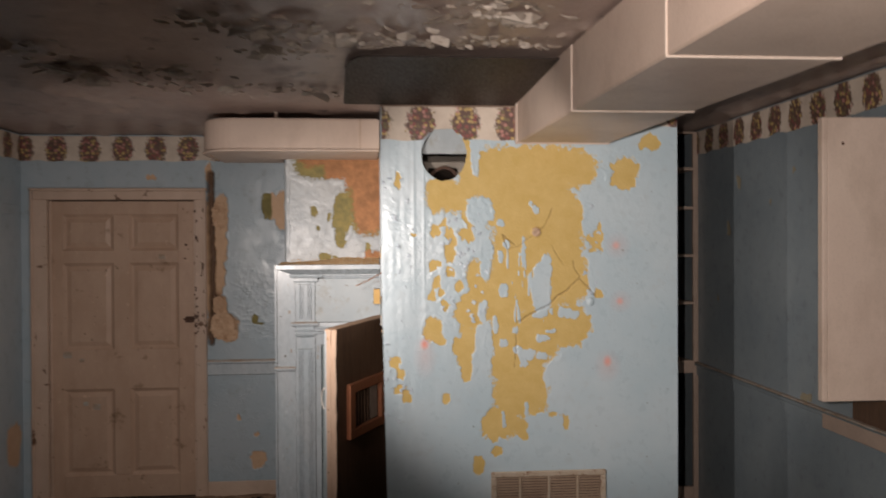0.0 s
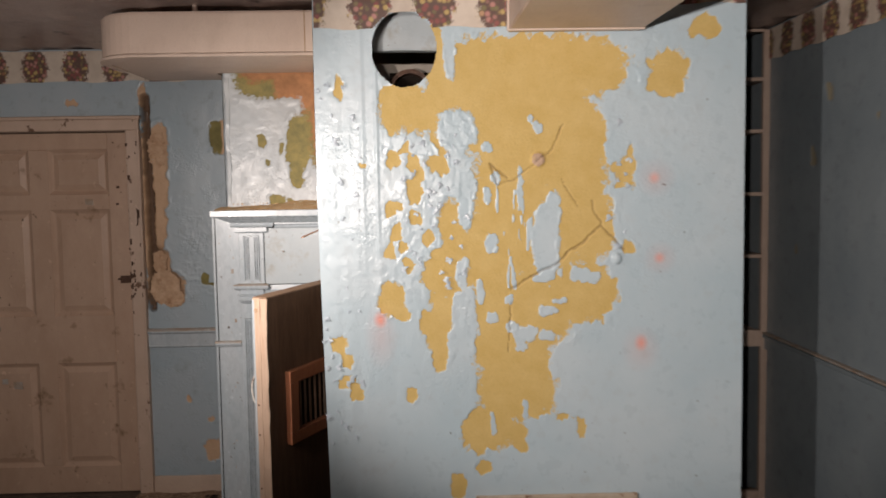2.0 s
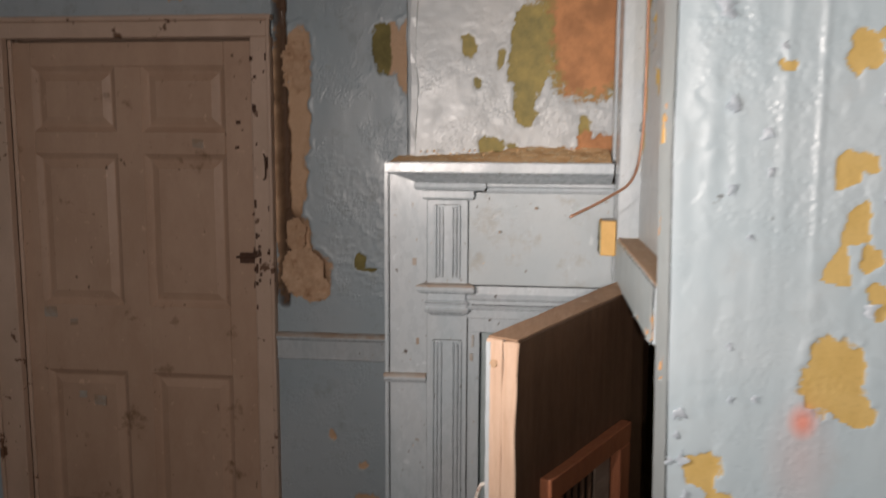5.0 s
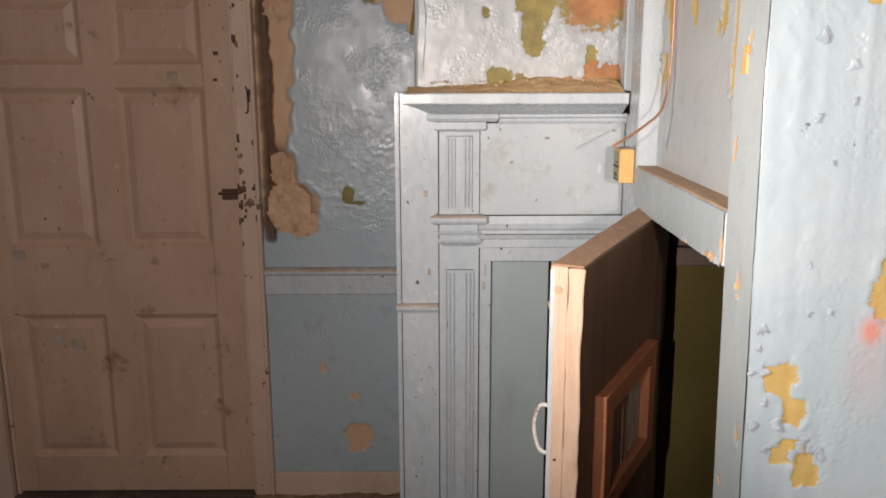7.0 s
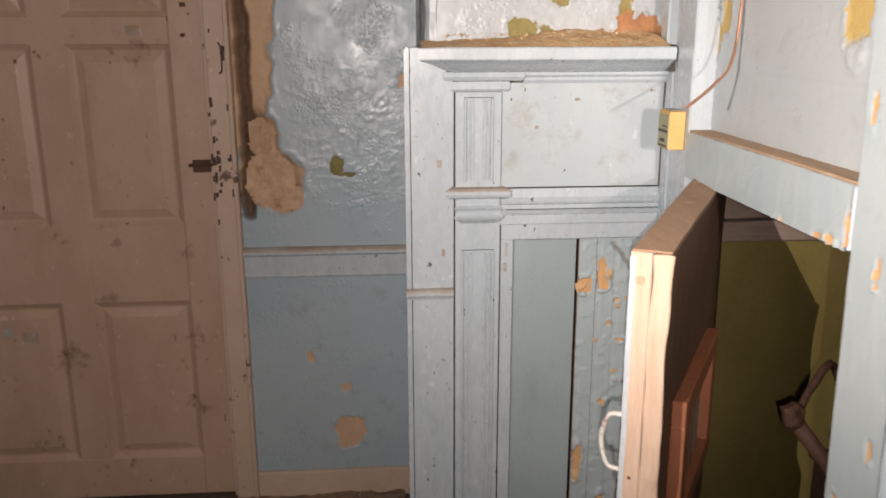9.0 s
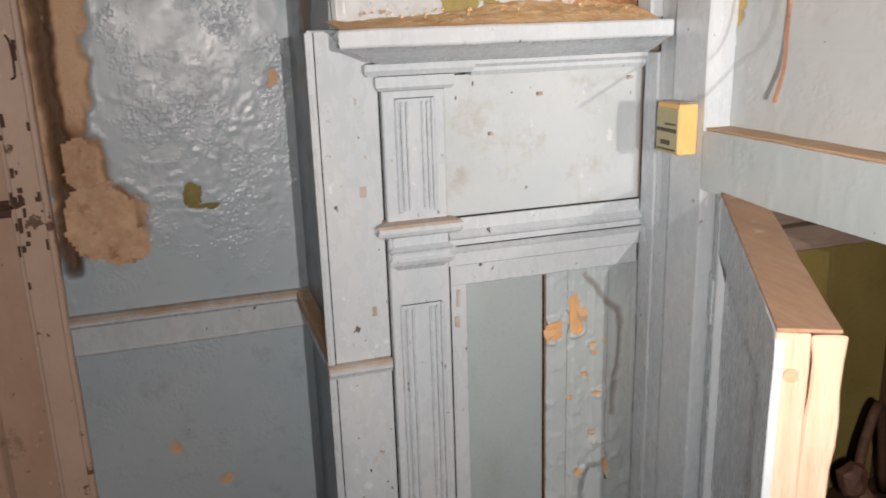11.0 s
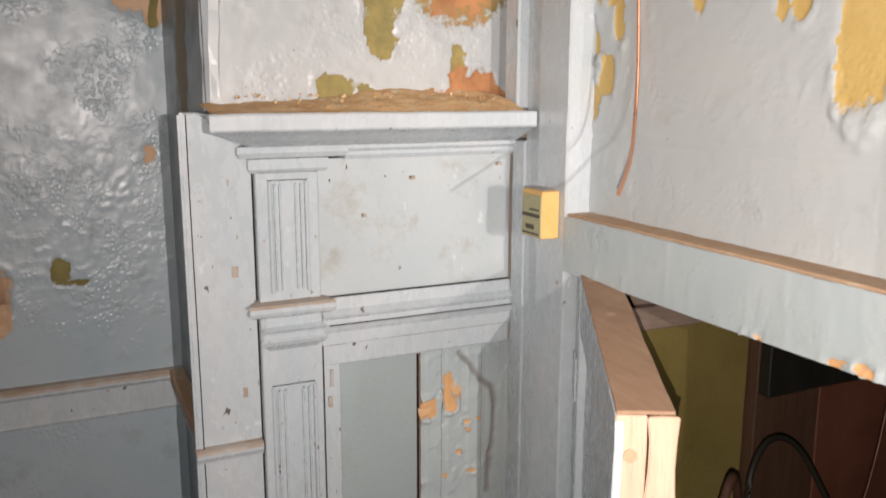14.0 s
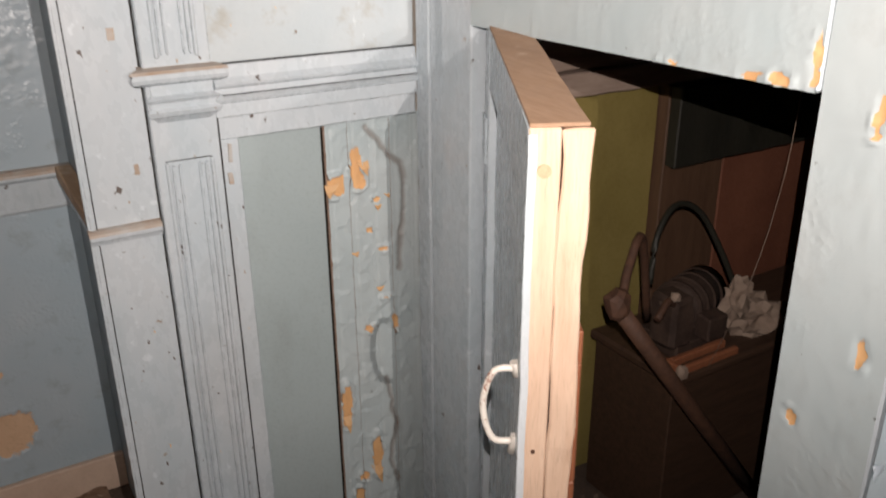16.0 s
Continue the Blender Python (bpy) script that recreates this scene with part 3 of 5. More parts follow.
# border paper at the top of the walls
def border(parent, origin, du, u0, u1, z0, z1, normal, dips=True, hole=None, rows_up=3):
    k = max(2, int((u1 - u0) / (0.007 if hole else 0.02)))
    up = rows_up
    me = bpy.data.meshes.new("border_paper")
    rows, faces, rise = [], [], []
    o, a, n = Vector(origin), Vector(du), Vector(normal)
    for i in range(k + 1):
        u = u0 + (u1 - u0) * i / k
        low = z0 + (0.012 * (noise.noise(Vector((u * 9, 3.3, 0))) if dips else 0))
        for r in range(up + 1):
            t = r / up
            p = o + a * u + n * (0.0045 + 0.004 * noise.noise(Vector((u * 6, t * 2, 7))))
            rows.append((p.x, p.y, low + (z1 - low) * t))
            rise.append(t)
    for i in range(k):
        for r in range(up):
            q = [i * (up + 1) + r, (i + 1) * (up + 1) + r, (i + 1) * (up + 1) + r + 1, i * (up + 1) + r + 1]
            cx, cz = (rows[q[0]][0] + rows[q[2]][0]) / 2, (rows[q[0]][2] + rows[q[2]][2]) / 2
            if hole and math.hypot((cx - hole[0]) / hole[2], (cz - hole[1]) / hole[3]) < 1.0 + 0.10 * noise.noise(Vector((cx * 40, cz * 40, 1))):
                continue
            faces.append(q)
    me.from_pydata(rows, [], faces)
    at = me.attributes.new("rise", "FLOAT", "POINT")
    at.data.foreach_set("value", np.array(rise, dtype=np.float32))
    me.materials.append(m_border)
    ob = new("border_paper", me)
    ob.parent = parent
    mod = ob.modifiers.new("paper", "SOLIDIFY")
    mod.thickness, mod.offset = 0.0015, 0
    ob["label"] = "cream border paper with faded bouquets"
    return ob


border(north, (0, NORTH - 0.006, 0), (1, 0, 0), WEST, -0.49, 2.178, CEIL - 0.01, (0, -1, 0))
border(west, (WEST + 0.006, 0, 0), (0, 1, 0), SOUTH, NORTH, 2.178, CEIL - 0.01, (1, 0, 0))
border(east, (EAST - 0.006, 0, 0), (0, 1, 0), SOUTH, 5.2, 2.19, CEIL - 0.01, (-1, 0, 0))


# chair rails and baseboards
def chair_rail(x0, x1, y, label):
    ob = empty("trim", label, "chair rail", kind="structure")
    part("cap", profile_x(x0, x1, [(y, 0.882), (y - 0.029, 0.882), (y - 0.028, 0.888), (y - 0.02, 0.895), (y, 0.895)]), m_worn, ob, "rubbed brown cap")
    part("ogee", profile_x(x0, x1, [(y, 0.866), (y - 0.020, 0.868), (y - 0.029, 0.876), (y - 0.029, 0.8818), (y, 0.8818)]), m_trim, ob)
    part("board", profile_x(x0, x1, [(y, 0.795), (y - 0.012, 0.795), (y - 0.016, 0.801), (y - 0.012, 0.806), (y - 0.012, 0.866), (y, 0.866)]), m_trim, ob)
    return ob


chair_rail(-1.045, -0.489, NORTH - 0.003, "blue painted chair rail with a worn brown cap")
back_rail = empty("trim", "bare tan chair rail along the chimney side", "chair rail", kind="structure")
part("cap", rough_box(-0.524, -0.489, 5.032, 5.545, 0.868, 0.897, 0.0012, 0.05), m_ledge, back_rail)
part("board", rough_box(-0.505, -0.4895, 5.032, 5.545, 0.797, 0.867, 0.001, 0.06), m_trim, back_rail)
side_rail = empty("trim", "blue chair rail along the dirty wall, shade in its colour", "chair rail", kind="structure")
part("board", moved(profile_x(SOUTH, 5.19, [(0, 0.80), (-0.014, 0.80), (-0.014, 0.85), (-0.024, 0.856), (-0.026, 0.870), (0, 0.874)]), Matrix.Translation((EAST - 0.004, 0, 0)) @ Matrix.Rotation(radians(90), 4, "Z") @ Matrix.Diagonal((1, -1, 1, 1)) @ Matrix.Rotation(0, 4, "Z")), m_shaded_wall, side_rail)
part("cap", rough_box(EAST - 0.032, EAST - 0.004, SOUTH, 5.19, 0.8745, 0.884, 0.0008, 0.2), m_worn, side_rail, "rubbed brown cap")
tagged(part("baseboard", rough_box(-1.045, -0.489, NORTH - 0.02, NORTH - 0.002, 0.0, 0.103, 0.0012, 0.04), m_base), "scuffed tan wooden baseboard", "baseboard", kind="structure")

# ---------------------------------------------------------------- panelled door in its casing
casing = empty("door_casing", "chipped tan wooden casing round the panelled door", "door frame", kind="structure")
for x0, x1 in ((-2.135, DOOR_X0), (DOOR_X1, -1.045)):
    inner = x1 if x0 < -2 else x0
    part("jamb", rough_box(x0, x1, NORTH - 0.022, NORTH + 0.012, 0, 1.93, 0.0012, 0.05), m_case, casing)
    out = x0 if x0 < -2 else x1
    s = 0.014 if x0 < -2 else -0.014
    part("backband", rough_box(min(out, out + s), max(out, out + s), NORTH - 0.036, NORTH - 0.022, 0, 2.0, 0.001, 0.06), m_case, casing)
    part("stop", box(min(inner, inner - math.copysign(0.014, s) * -1), max(inner, inner - math.copysign(0.014, s) * -1), NORTH + 0.012, NORTH + 0.06, 0, 1.93, 0.002), m_case, casing)
part("head", rough_box(-2.121, -1.059, NORTH - 0.024, NORTH + 0.012, 1.93, 1.986, 0.001, 0.06), m_case, casing)
part("head_moulding", rough_box(-2.14, -1.04, NORTH - 0.038, NORTH - 0.002, 1.986, 2.003, 0.001, 0.06), m_case, casing)
part("threshold", box(DOOR_X0, DOOR_X1, NORTH - 0.01, NORTH + 0.1, 0.0, 0.006, 0.002), m_floor, casing)

door = empty("door_1", "tan six-panel wooden door, closed, scuffed and stained", "door", kind="structure")
DY = NORTH + 0.022
DX0, DX1 = DOOR_X0 + 0.004, DOOR_X1 - 0.004
cols = ((-1.955, -1.640), (-1.538, -1.232))
lines = ((0.157, 0.712), (0.968, 1.523), (1.606, 1.835))
part("stile", box(DX0, cols[0][0], DY, DY + 0.04, 0.012, 1.922, 0.003), m_door, door)
part("stile", box(cols[1][1], DX1, DY, DY + 0.04, 0.012, 1.922, 0.003), m_door, door)
part("mullion", box(cols[0][1], cols[1][0], DY, DY + 0.04, lines[0][0], lines[2][1], 0.003), m_door, door)
for z0, z1 in ((0.012, lines[0][0]), (lines[0][1], lines[1][0]), (lines[1][1], lines[2][0]), (lines[2][1], 1.922)):
    part("rail", box(cols[0][0], cols[1][1], DY + 0.0006, DY + 0.039, z0, z1, 0.003), m_door, door)


def raised_panel(x0, x1, z0, z1, y):
    bm = bmesh.new()
    rings = []
    for inset, dep in ((0.0, 0.004), (0.008, 0.010), (0.016, 0.016), (0.022, 0.017), (0.048, 0.007), (0.050, 0.006)):
        rings.append([bm.verts.new((x, y + dep, z)) for x, z in ((x0 + inset, z0 + inset), (x1 - inset, z0 + inset), (x1 - inset, z1 - inset), (x0 + inset, z1 - inset))])
    for a, b in zip(rings, rings[1:]):
        for k in range(4):
            bm.faces.new((a[k], a[(k + 1) % 4], b[(k + 1) % 4], b[k]))
    bm.faces.new(rings[-1])
    back = [bm.verts.new((v.co.x, y + 0.034, v.co.z)) for v in rings[0]]
    for k in range(4):
        bm.faces.new((back[k], back[(k + 1) % 4], rings[0][(k + 1) % 4], rings[0][k]))
    bm.faces.new(back[::-1])
    bmesh.ops.recalc_face_normals(bm, faces=bm.faces[:])
    return bm


for x0, x1 in cols:
    for z0, z1 in lines:
        part("panel", raised_panel(x0, x1, z0, z1, DY), m_door, door)
part("latch_plate", rough_box(-1.190, -1.118, DY - 0.006, DY, 1.135, 1.175, 0.002, 0.012), m_iron, door, "rusty broken latch plate")
part("latch_bolt", rod([(-1.2, DY - 0.009, 1.158), (-1.125, DY - 0.009, 1.16)], 0.005), m_iron, door, "rusty bolt")
part("keeper", rod(bend([(-1.078, NORTH - 0.024, 1.53), (-1.07, NORTH - 0.034, 1.51), (-1.07, NORTH - 0.034, 1.45), (-1.08, NORTH - 0.024, 1.44)], 4), 0.0025, 6), m_iron, casing, "bent wire hook")
for z in (0.35, 1.62):
    part("hinge", box(DX0 - 0.004, DX0 + 0.012, DY - 0.008, DY, z, z + 0.1, 0.003), m_door, door)
for dx, dz, s in ((-1.335, 1.565, 0.020), (-1.225, 1.60, 0.008), (-1.185, 1.64, 0.008), (-1.19, 1.55, 0.007), (-1.93, 0.935, 0.024), (-1.84, 0.90, 0.014), (-1.75, 0.60, 0.022), (-1.82, 0.62, 0.016)):
    part("scar", rough_box(dx - s, dx + s, DY - 0.0012, DY + 0.0005, dz - s * 0.8, dz + s * 0.8, 0.005, 0.008, 0.0003), m_worn if s > 0.012 else m_iron, door, "chipped brown scar")

rk = random.Random(21)
for k in range(34):
    x = rk.choice((-1.116, -1.098, -1.062)) + rk.gauss(0, 0.004)
    z = rk.gauss(1.16, 0.05) if k < 10 else rk.uniform(0.95, 1.9)
    a, b = rk.uniform(0.002, 0.006), rk.uniform(0.004, 0.016)
    part("paint_chip", rough_box(x - a, x + a, NORTH - 0.0245, NORTH - 0.0215, z - b, z + b, 0.003, 0.006, 0.0003), m_iron, casing)

# ---------------------------------------------------------------- chimney breast and mantelpiece
breast = tagged(part("wall_chimney_breast", box(-0.480, 1.35, 5.045, NORTH + 0.01, 0, CEIL, 0.004), m_pipe), "chimney breast with peeling white and orange layers", "chimney breast", kind="structure")


def breast_relief(u, v):
    white_gone = chipped(u, v, [(0.0, 1.97, 0.13, 0.29), (-0.22, 2.14, 0.22, 0.12), (-0.155, 1.82, 0.052, 0.13), (-0.165, 1.67, 0.030, 0.050), (-0.005, 1.60, 0.016, 0.05), (0.05, 1.570, 0.034, 0.032), (0.03, 1.550, 0.085, 0.022), (-0.258, 1.560, 0.034, 0.028), (-0.19, 1.56, 0.022, 0.014), (-0.05, 1.535, 0.14, 0.016), (-0.323, 1.83, 0.022, 0.035), (-0.292, 1.727, 0.012, 0.013), (-0.225, 1.80, 0.012, 0.03)], 0.018, 101, 0.016, 0.35)
    orange = blobs(u, v, [(0.0, 1.95, 0.105, 0.265), (-0.11, 2.10, 0.16, 0.14), (-0.30, 2.17, 0.12, 0.07), (0.03, 1.56, 0.09, 0.05)], 0.03, 107, 14)
    h = relief(u, v, white_gone, 0.16 + 0 * u, 103, 0.002, 0.004)
    return h - 0.003 * step(orange, 0.45, 0.55) + 0.004 * grain(u, v, 6, 108), {"peel": white_gone, "bare": orange}


sheet("plaster", (0, 5.036, 0), (1, 0, 0), (0, 0, 1), (0, -1, 0), -0.478, 0.14, 1.50, CEIL, 0.006, breast_relief, m_breast, breast)
# the breast's side takes the darkened wall colour, as it faces off the torch
sheet("plaster", (-0.487, 0, 0), (0, 1, 0), (0, 0, 1), (-1, 0, 0), 5.03, NORTH, 0.0, CEIL, 0.012, plain_relief(120, [(5.3, 1.75, 0.08, 0.3), (5.2, 1.2, 0.03, 0.2), (5.4, 2.0, 0.05, 0.1)]), m_shaded_wall, breast)
part("corner_bead", rough_box(-0.490, -0.450, 5.030, 5.06, 1.51, CEIL, 0.006, 0.03, 0.012), m_breast, breast)

mantel = empty("mantelpiece", "blue-grey painted wooden mantelpiece with fluted pilaster and boarded fireplace", "mantelpiece")
part("side_board", rough_box(-0.538, -0.424, 4.986, 5.030, 0.0, 1.523, 0.0008, 0.1), m_trim, mantel)
part("edge_bead", box(-0.545, -0.532, 4.980, 4.998, 0.0, 1.523, 0.004, 2), m_trim, mantel)
part("side_rail", profile_x(-0.546, -0.427, [(4.986, 0.900), (4.976, 0.902), (4.973, 0.908), (4.969, 0.912), (4.968, 0.919), (4.986, 0.919)]), m_trim, mantel)
part("side_rail_edge", profile_x(-0.547, -0.427, [(4.986, 0.9192), (4.967, 0.9192), (4.968, 0.924), (4.974, 0.928), (4.986, 0.929)]), m_worn, mantel, "worn brown top edge")
part("pilaster", box(-0.424, -0.312, 4.966, 5.02, 0.0, 1.42, 0.002), m_trim, mantel)


def fluting(x0, x1, z0, z1, y, parent):
    frame_bits = [box(x0, x0 + 0.007, y - 0.008, y, z0, z1, 0.002), box(x1 - 0.007, x1, y - 0.008, y, z0, z1, 0.002)]
    w = (x1 - x0 - 0.016) / 6
    for k in range(6):
        if k in (0, 1, 4, 5):
            c = x0 + 0.008 + w * (k + 0.5)
            frame_bits.append(box(c - w * 0.30, c + w * 0.30, y - 0.010, y, z0 + 0.004, z1 - 0.004, 0.003, 2))
    for bm in frame_bits:
        part("flute", bm, m_trim, parent)


fluting(-0.404, -0.332, 1.205, 1.405, 4.966, mantel)
fluting(-0.410, -0.326, 0.10, 1.03, 4.966, mantel)
def returned(bm):
    """Carries a moulding's profile round its two ends."""
    front, mid = min(v.co.y for v in bm.verts), sum(v.co.x for v in bm.verts) / len(bm.verts)
    for v in bm.verts:
        back = min(v.co.y - front, 0.022)
        v.co.x += back if v.co.x < mid else -back
    return bm


part("plinth_block", box(-0.43, -0.306, 4.955, 5.0, 0.0, 0.098, 0.004), m_trim, mantel)
part("capital", returned(profile_x(-0.437, -0.296, [(5.0, 1.42), (4.960, 1.42), (4.955, 1.426), (4.955, 1.444), (5.0, 1.446)])), m_trim, mantel)
part("abacus", returned(profile_x(-0.458, -0.262, [(5.0, 1.446), (4.948, 1.446), (4.942, 1.455), (4.944, 1.466), (5.0, 1.467)])), m_trim, mantel)
part("band", returned(profile_x(-0.450, -0.291, [(5.0, 1.166), (4.950, 1.164), (4.940, 1.169), (4.937, 1.176), (4.941, 1.183), (5.0, 1.183)])), m_trim, mantel)
part("band_edge", returned(profile_x(-0.452, -0.290, [(5.0, 1.1832), (4.940, 1.1832), (4.943, 1.188), (4.966, 1.191), (5.0, 1.191)])), m_worn, mantel, "rubbed brown top of the band")
part("band_neck", returned(profile_x(-0.430, -0.306, [(5.0, 1.100), (4.962, 1.100), (4.955, 1.108), (4.948, 1.112), (4.944, 1.120), (4.952, 1.126), (4.950, 1.134), (4.944, 1.140), (4.956, 1.146), (4.954, 1.166), (5.0, 1.166)])), m_trim, mantel)
part("frieze_panel", rough_box(-0.312, 0.085, 4.976, 5.02, 1.186, 1.440, 0.0006, 0.05, 0.001), m_frieze, mantel, "stained grey plaster panel")
part("frieze_moulding", profile_x(-0.262, 0.085, [(5.0, 1.440), (4.968, 1.438), (4.962, 1.446), (4.964, 1.452), (4.956, 1.458), (4.956, 1.466), (5.0, 1.467)]), m_trim, mantel)
part("reeded_rail", profile_x(-0.312, 0.085, [(5.0, 1.095), (4.966, 1.095), (4.966, 1.118), (4.958, 1.121), (4.955, 1.127), (4.964, 1.133), (4.964, 1.144), (4.958, 1.148), (4.956, 1.153), (4.968, 1.162), (4.970, 1.183), (4.976, 1.185), (5.0, 1.186)]), m_trim, mantel)
part("frame_rail", rough_box(-0.312, 0.085, 4.969, 5.02, 1.054, 1.095, 0.0012, 0.02, 0.002), m_trim, mantel)
part("frame_stile", rough_box(-0.312, -0.278, 4.969, 5.02, 0.0, 1.054, 0.001, 0.06, 0.002), m_trim, mantel)
part("fireboard", rough_box(-0.276, -0.112, 4.992, 5.01, 0.0, 1.052, 0.0005, 0.1, 0.001), m_fire, mantel, "smooth grey-blue fireboard")
# black strip as the shade between fireboard and planks
part("gap_shade", box(-0.112, -0.104, 5.0, 5.012, 0.0, 1.052, 0), m_shade, mantel)

# thin black strips laid on the face draw the shade lines of the joints
def joint(x0, x1, y, z0, z1):
    part("joint_shade", rough_box(x0, x1, y, y + 0.004, z0, z1, 0.0004, 0.05, 0.0002), m_shade, mantel)


joint(-0.4262, -0.4242, 4.984, 0.0, 1.42)
joint(-0.3122, -0.3098, 4.967, 0.0, 1.095)
joint(-0.3122, -0.3102, 4.9745, 1.19, 1.42)
joint(-0.278, -0.2755, 4.990, 0.0, 1.052)
joint(-0.276, -0.106, 4.990, 1.0500, 1.0535)
joint(-0.300, 0.084, 4.9662, 1.0945, 1.0960)
joint(-0.300, 0.084, 4.9720, 1.1842, 1.1858)
joint(-0.5325, -0.531, 4.9785, 0.0, 1.52)
joint(-0.424, -0.312, 4.9645, 1.4190, 1.4206)
joint(-0.408, -0.328, 4.9648, 1.0305, 1.0320)
joint(-0.404, -0.332, 4.9648, 1.4052, 1.4066)
joint(-0.262, 0.060, 4.9545, 1.4650, 1.4664)
joint(-0.300, 0.084, 4.9575, 1.1330, 1.1342)

CHIPS = [(-0.088, 0.925, 0.016, 0.022), (-0.045, 0.955, 0.012, 0.040), (-0.035, 0.93, 0.015, 0.018), (0.0, 0.885, 0.012, 0.006), (0.01, 0.77, 0.012, 0.005), (-0.02, 0.82, 0.01, 0.005), (-0.09, 0.42, 0.012, 0.05), (-0.02, 0.27, 0.014, 0.05), (-0.06, 0.22, 0.012, 0.012), (0.035, 0.60, 0.01, 0.02), (-0.03, 0.60, 0.015, 0.004), (0.02, 0.66, 0.012, 0.005), (-0.075, 0.17, 0.014, 0.02)]


def board_relief(u, v):
    peel = chipped(u, v, CHIPS, 0.014, 130, 0.006, 0.5)
    crack = np.clip(line_field(u, v, [(-0.018, 1.04), (0.02, 0.985), (0.058, 0.95), (0.06, 0.85), (0.05, 0.72)], 0.006, 133) + line_field(u, v, [(0.005, 0.46), (0.03, 0.35), (0.02, 0.24), (0.03, 0.18)], 0.006, 135), 0, 1)
    bead = np.exp(-((np.mod(u + 0.104, 0.046) - 0.0) / 0.003) ** 2) + np.exp(-((np.mod(u + 0.104, 0.046) - 0.008) / 0.003) ** 2)
    flap = 0.010 * np.maximum(0, np.exp(-((peel - 0.40) / 0.06) ** 2)) * step(grain(u, v, 20, 137), 0.3, 0.6)
    return relief(u, v, peel, 0.55 + 0 * u, 131, 0.0015, 0.004) - 0.003 * bead - 0.004 * step(crack, 0.4, 1) + flap, {"peel": peel, "crack": crack * 0.55}


for k in range(5):
    sheet("plank", (0, 4.992 - 0.0015 * (k % 2), 0), (1, 0, 0), (0, 0, 1), (0, -1, 0), -0.104 + 0.046 * k + 0.0008, min(0.10, -0.104 + 0.046 * (k + 1) - 0.0008), 0.0, 1.052, 0.0038, board_relief, m_board, mantel)
m_tan = surface("torn_tan_paper", (0.62, 0.36, 0.17), (0.70, 0.45, 0.24), 0.75, 30, strength=0.3)


def hanging_flap(x, z, w, h, skew, out):
    """A torn corner of the paper facing that hangs folded over its lower edge."""
    bm = bmesh.new()
    top = [bm.verts.new((x - w / 2, 4.9865, z)), bm.verts.new((x, 4.9850, z - 0.002)), bm.verts.new((x + w / 2, 4.9865, z))]
    mid = [bm.verts.new((x - 0.36 * w + skew / 2, 4.9865 - 0.8 * out, z - h * 0.45)), bm.verts.new((x + skew / 2, 4.9865 - out, z - h * 0.5)), bm.verts.new((x + 0.30 * w + skew / 2, 4.9865 - 0.7 * out, z - h * 0.42))]
    tip = bm.verts.new((x + skew, 4.9865 - 0.8 * out, z - h))
    for k in (0, 1):
        bm.faces.new((top[k], top[k + 1], mid[k + 1], mid[k]))
        bm.faces.new((mid[k], mid[k + 1], tip))
    bmesh.ops.recalc_face_normals(bm, faces=bm.faces[:])
    bmesh.ops.solidify(bm, geom=bm.faces[:], thickness=0.0008)
    part("torn_flap", bm, m_tan, mantel, "tan torn paper flap")


for row in ((-0.097, 0.932, 0.032, 0.026, -0.010, 0.010), (-0.030, 0.968, 0.026, 0.028, 0.006, 0.012), (0.002, 0.872, 0.016, 0.010, -0.004, 0.008), (0.022, 0.893, 0.012, 0.010, 0.003, 0.006), (-0.094, 0.40, 0.020, 0.045, 0.004, 0.010),
            (-0.028, 0.245, 0.024, 0.05, 0.010, 0.012), (-0.03, 0.60, 0.020, 0.012, 0.002, 0.007), (0.0, 0.69, 0.020, 0.010, -0.003, 0.006), (-0.055, 0.78, 0.018, 0.010, 0.003, 0.006)):
    hanging_flap(*row)
part("boarding_back", box(-0.104, 0.10, 5.0, 5.02, 0, 1.052, 0), m_lath, mantel)
shelf_outline = [(5.032, 1.466), (4.930, 1.466), (4.915, 1.468), (4.895, 1.476), (4.872, 1.487), (4.856, 1.493), (4.844, 1.496), (4.842, 1.499), (4.842, 1.521), (4.845, 1.524), (5.032, 1.524)]
bm = profile_x(-0.516, 0.062, shelf_outline)
for v in bm.verts:
    if v.co.x < -0.3 and v.co.z < 1.4985:
        v.co.x += 1.0 * max(0.0, min(v.co.y, 4.93) - 4.842)
for i in range(1, 24):
    bmesh.ops.bisect_plane(bm, geom=bm.verts[:] + bm.edges[:] + bm.faces[:], plane_co=(-0.516 + 0.024 * i, 0, 0), plane_no=(1, 0, 0))
for v in bm.verts:
    v.co += 0.0014 * noise.noise_vector(v.co * 13)
part("shelf", bm, m_trim, mantel)


def dust_relief(u, v):
    return 0.001 + 0.013 * grain(u, v, 30, 140, 5) * step(v, 4.85, 4.95) + 0.28 * np.maximum(0, v - 4.88) * (0.35 + 0.65 * grain(u, v, 7, 141)) * (0.25 + 0.75 * step(u, -0.5, -0.15)), {}


sheet("dust", (0, 0, 1.522), (1, 0, 0), (0, 1, 0), (0, 0, 1), -0.508, 0.060, 4.850, 5.036, 0.004, dust_relief, m_dust, mantel, gone=lambda u, v: v < 4.846 + 0.035 * grain(u, v, 22, 145))

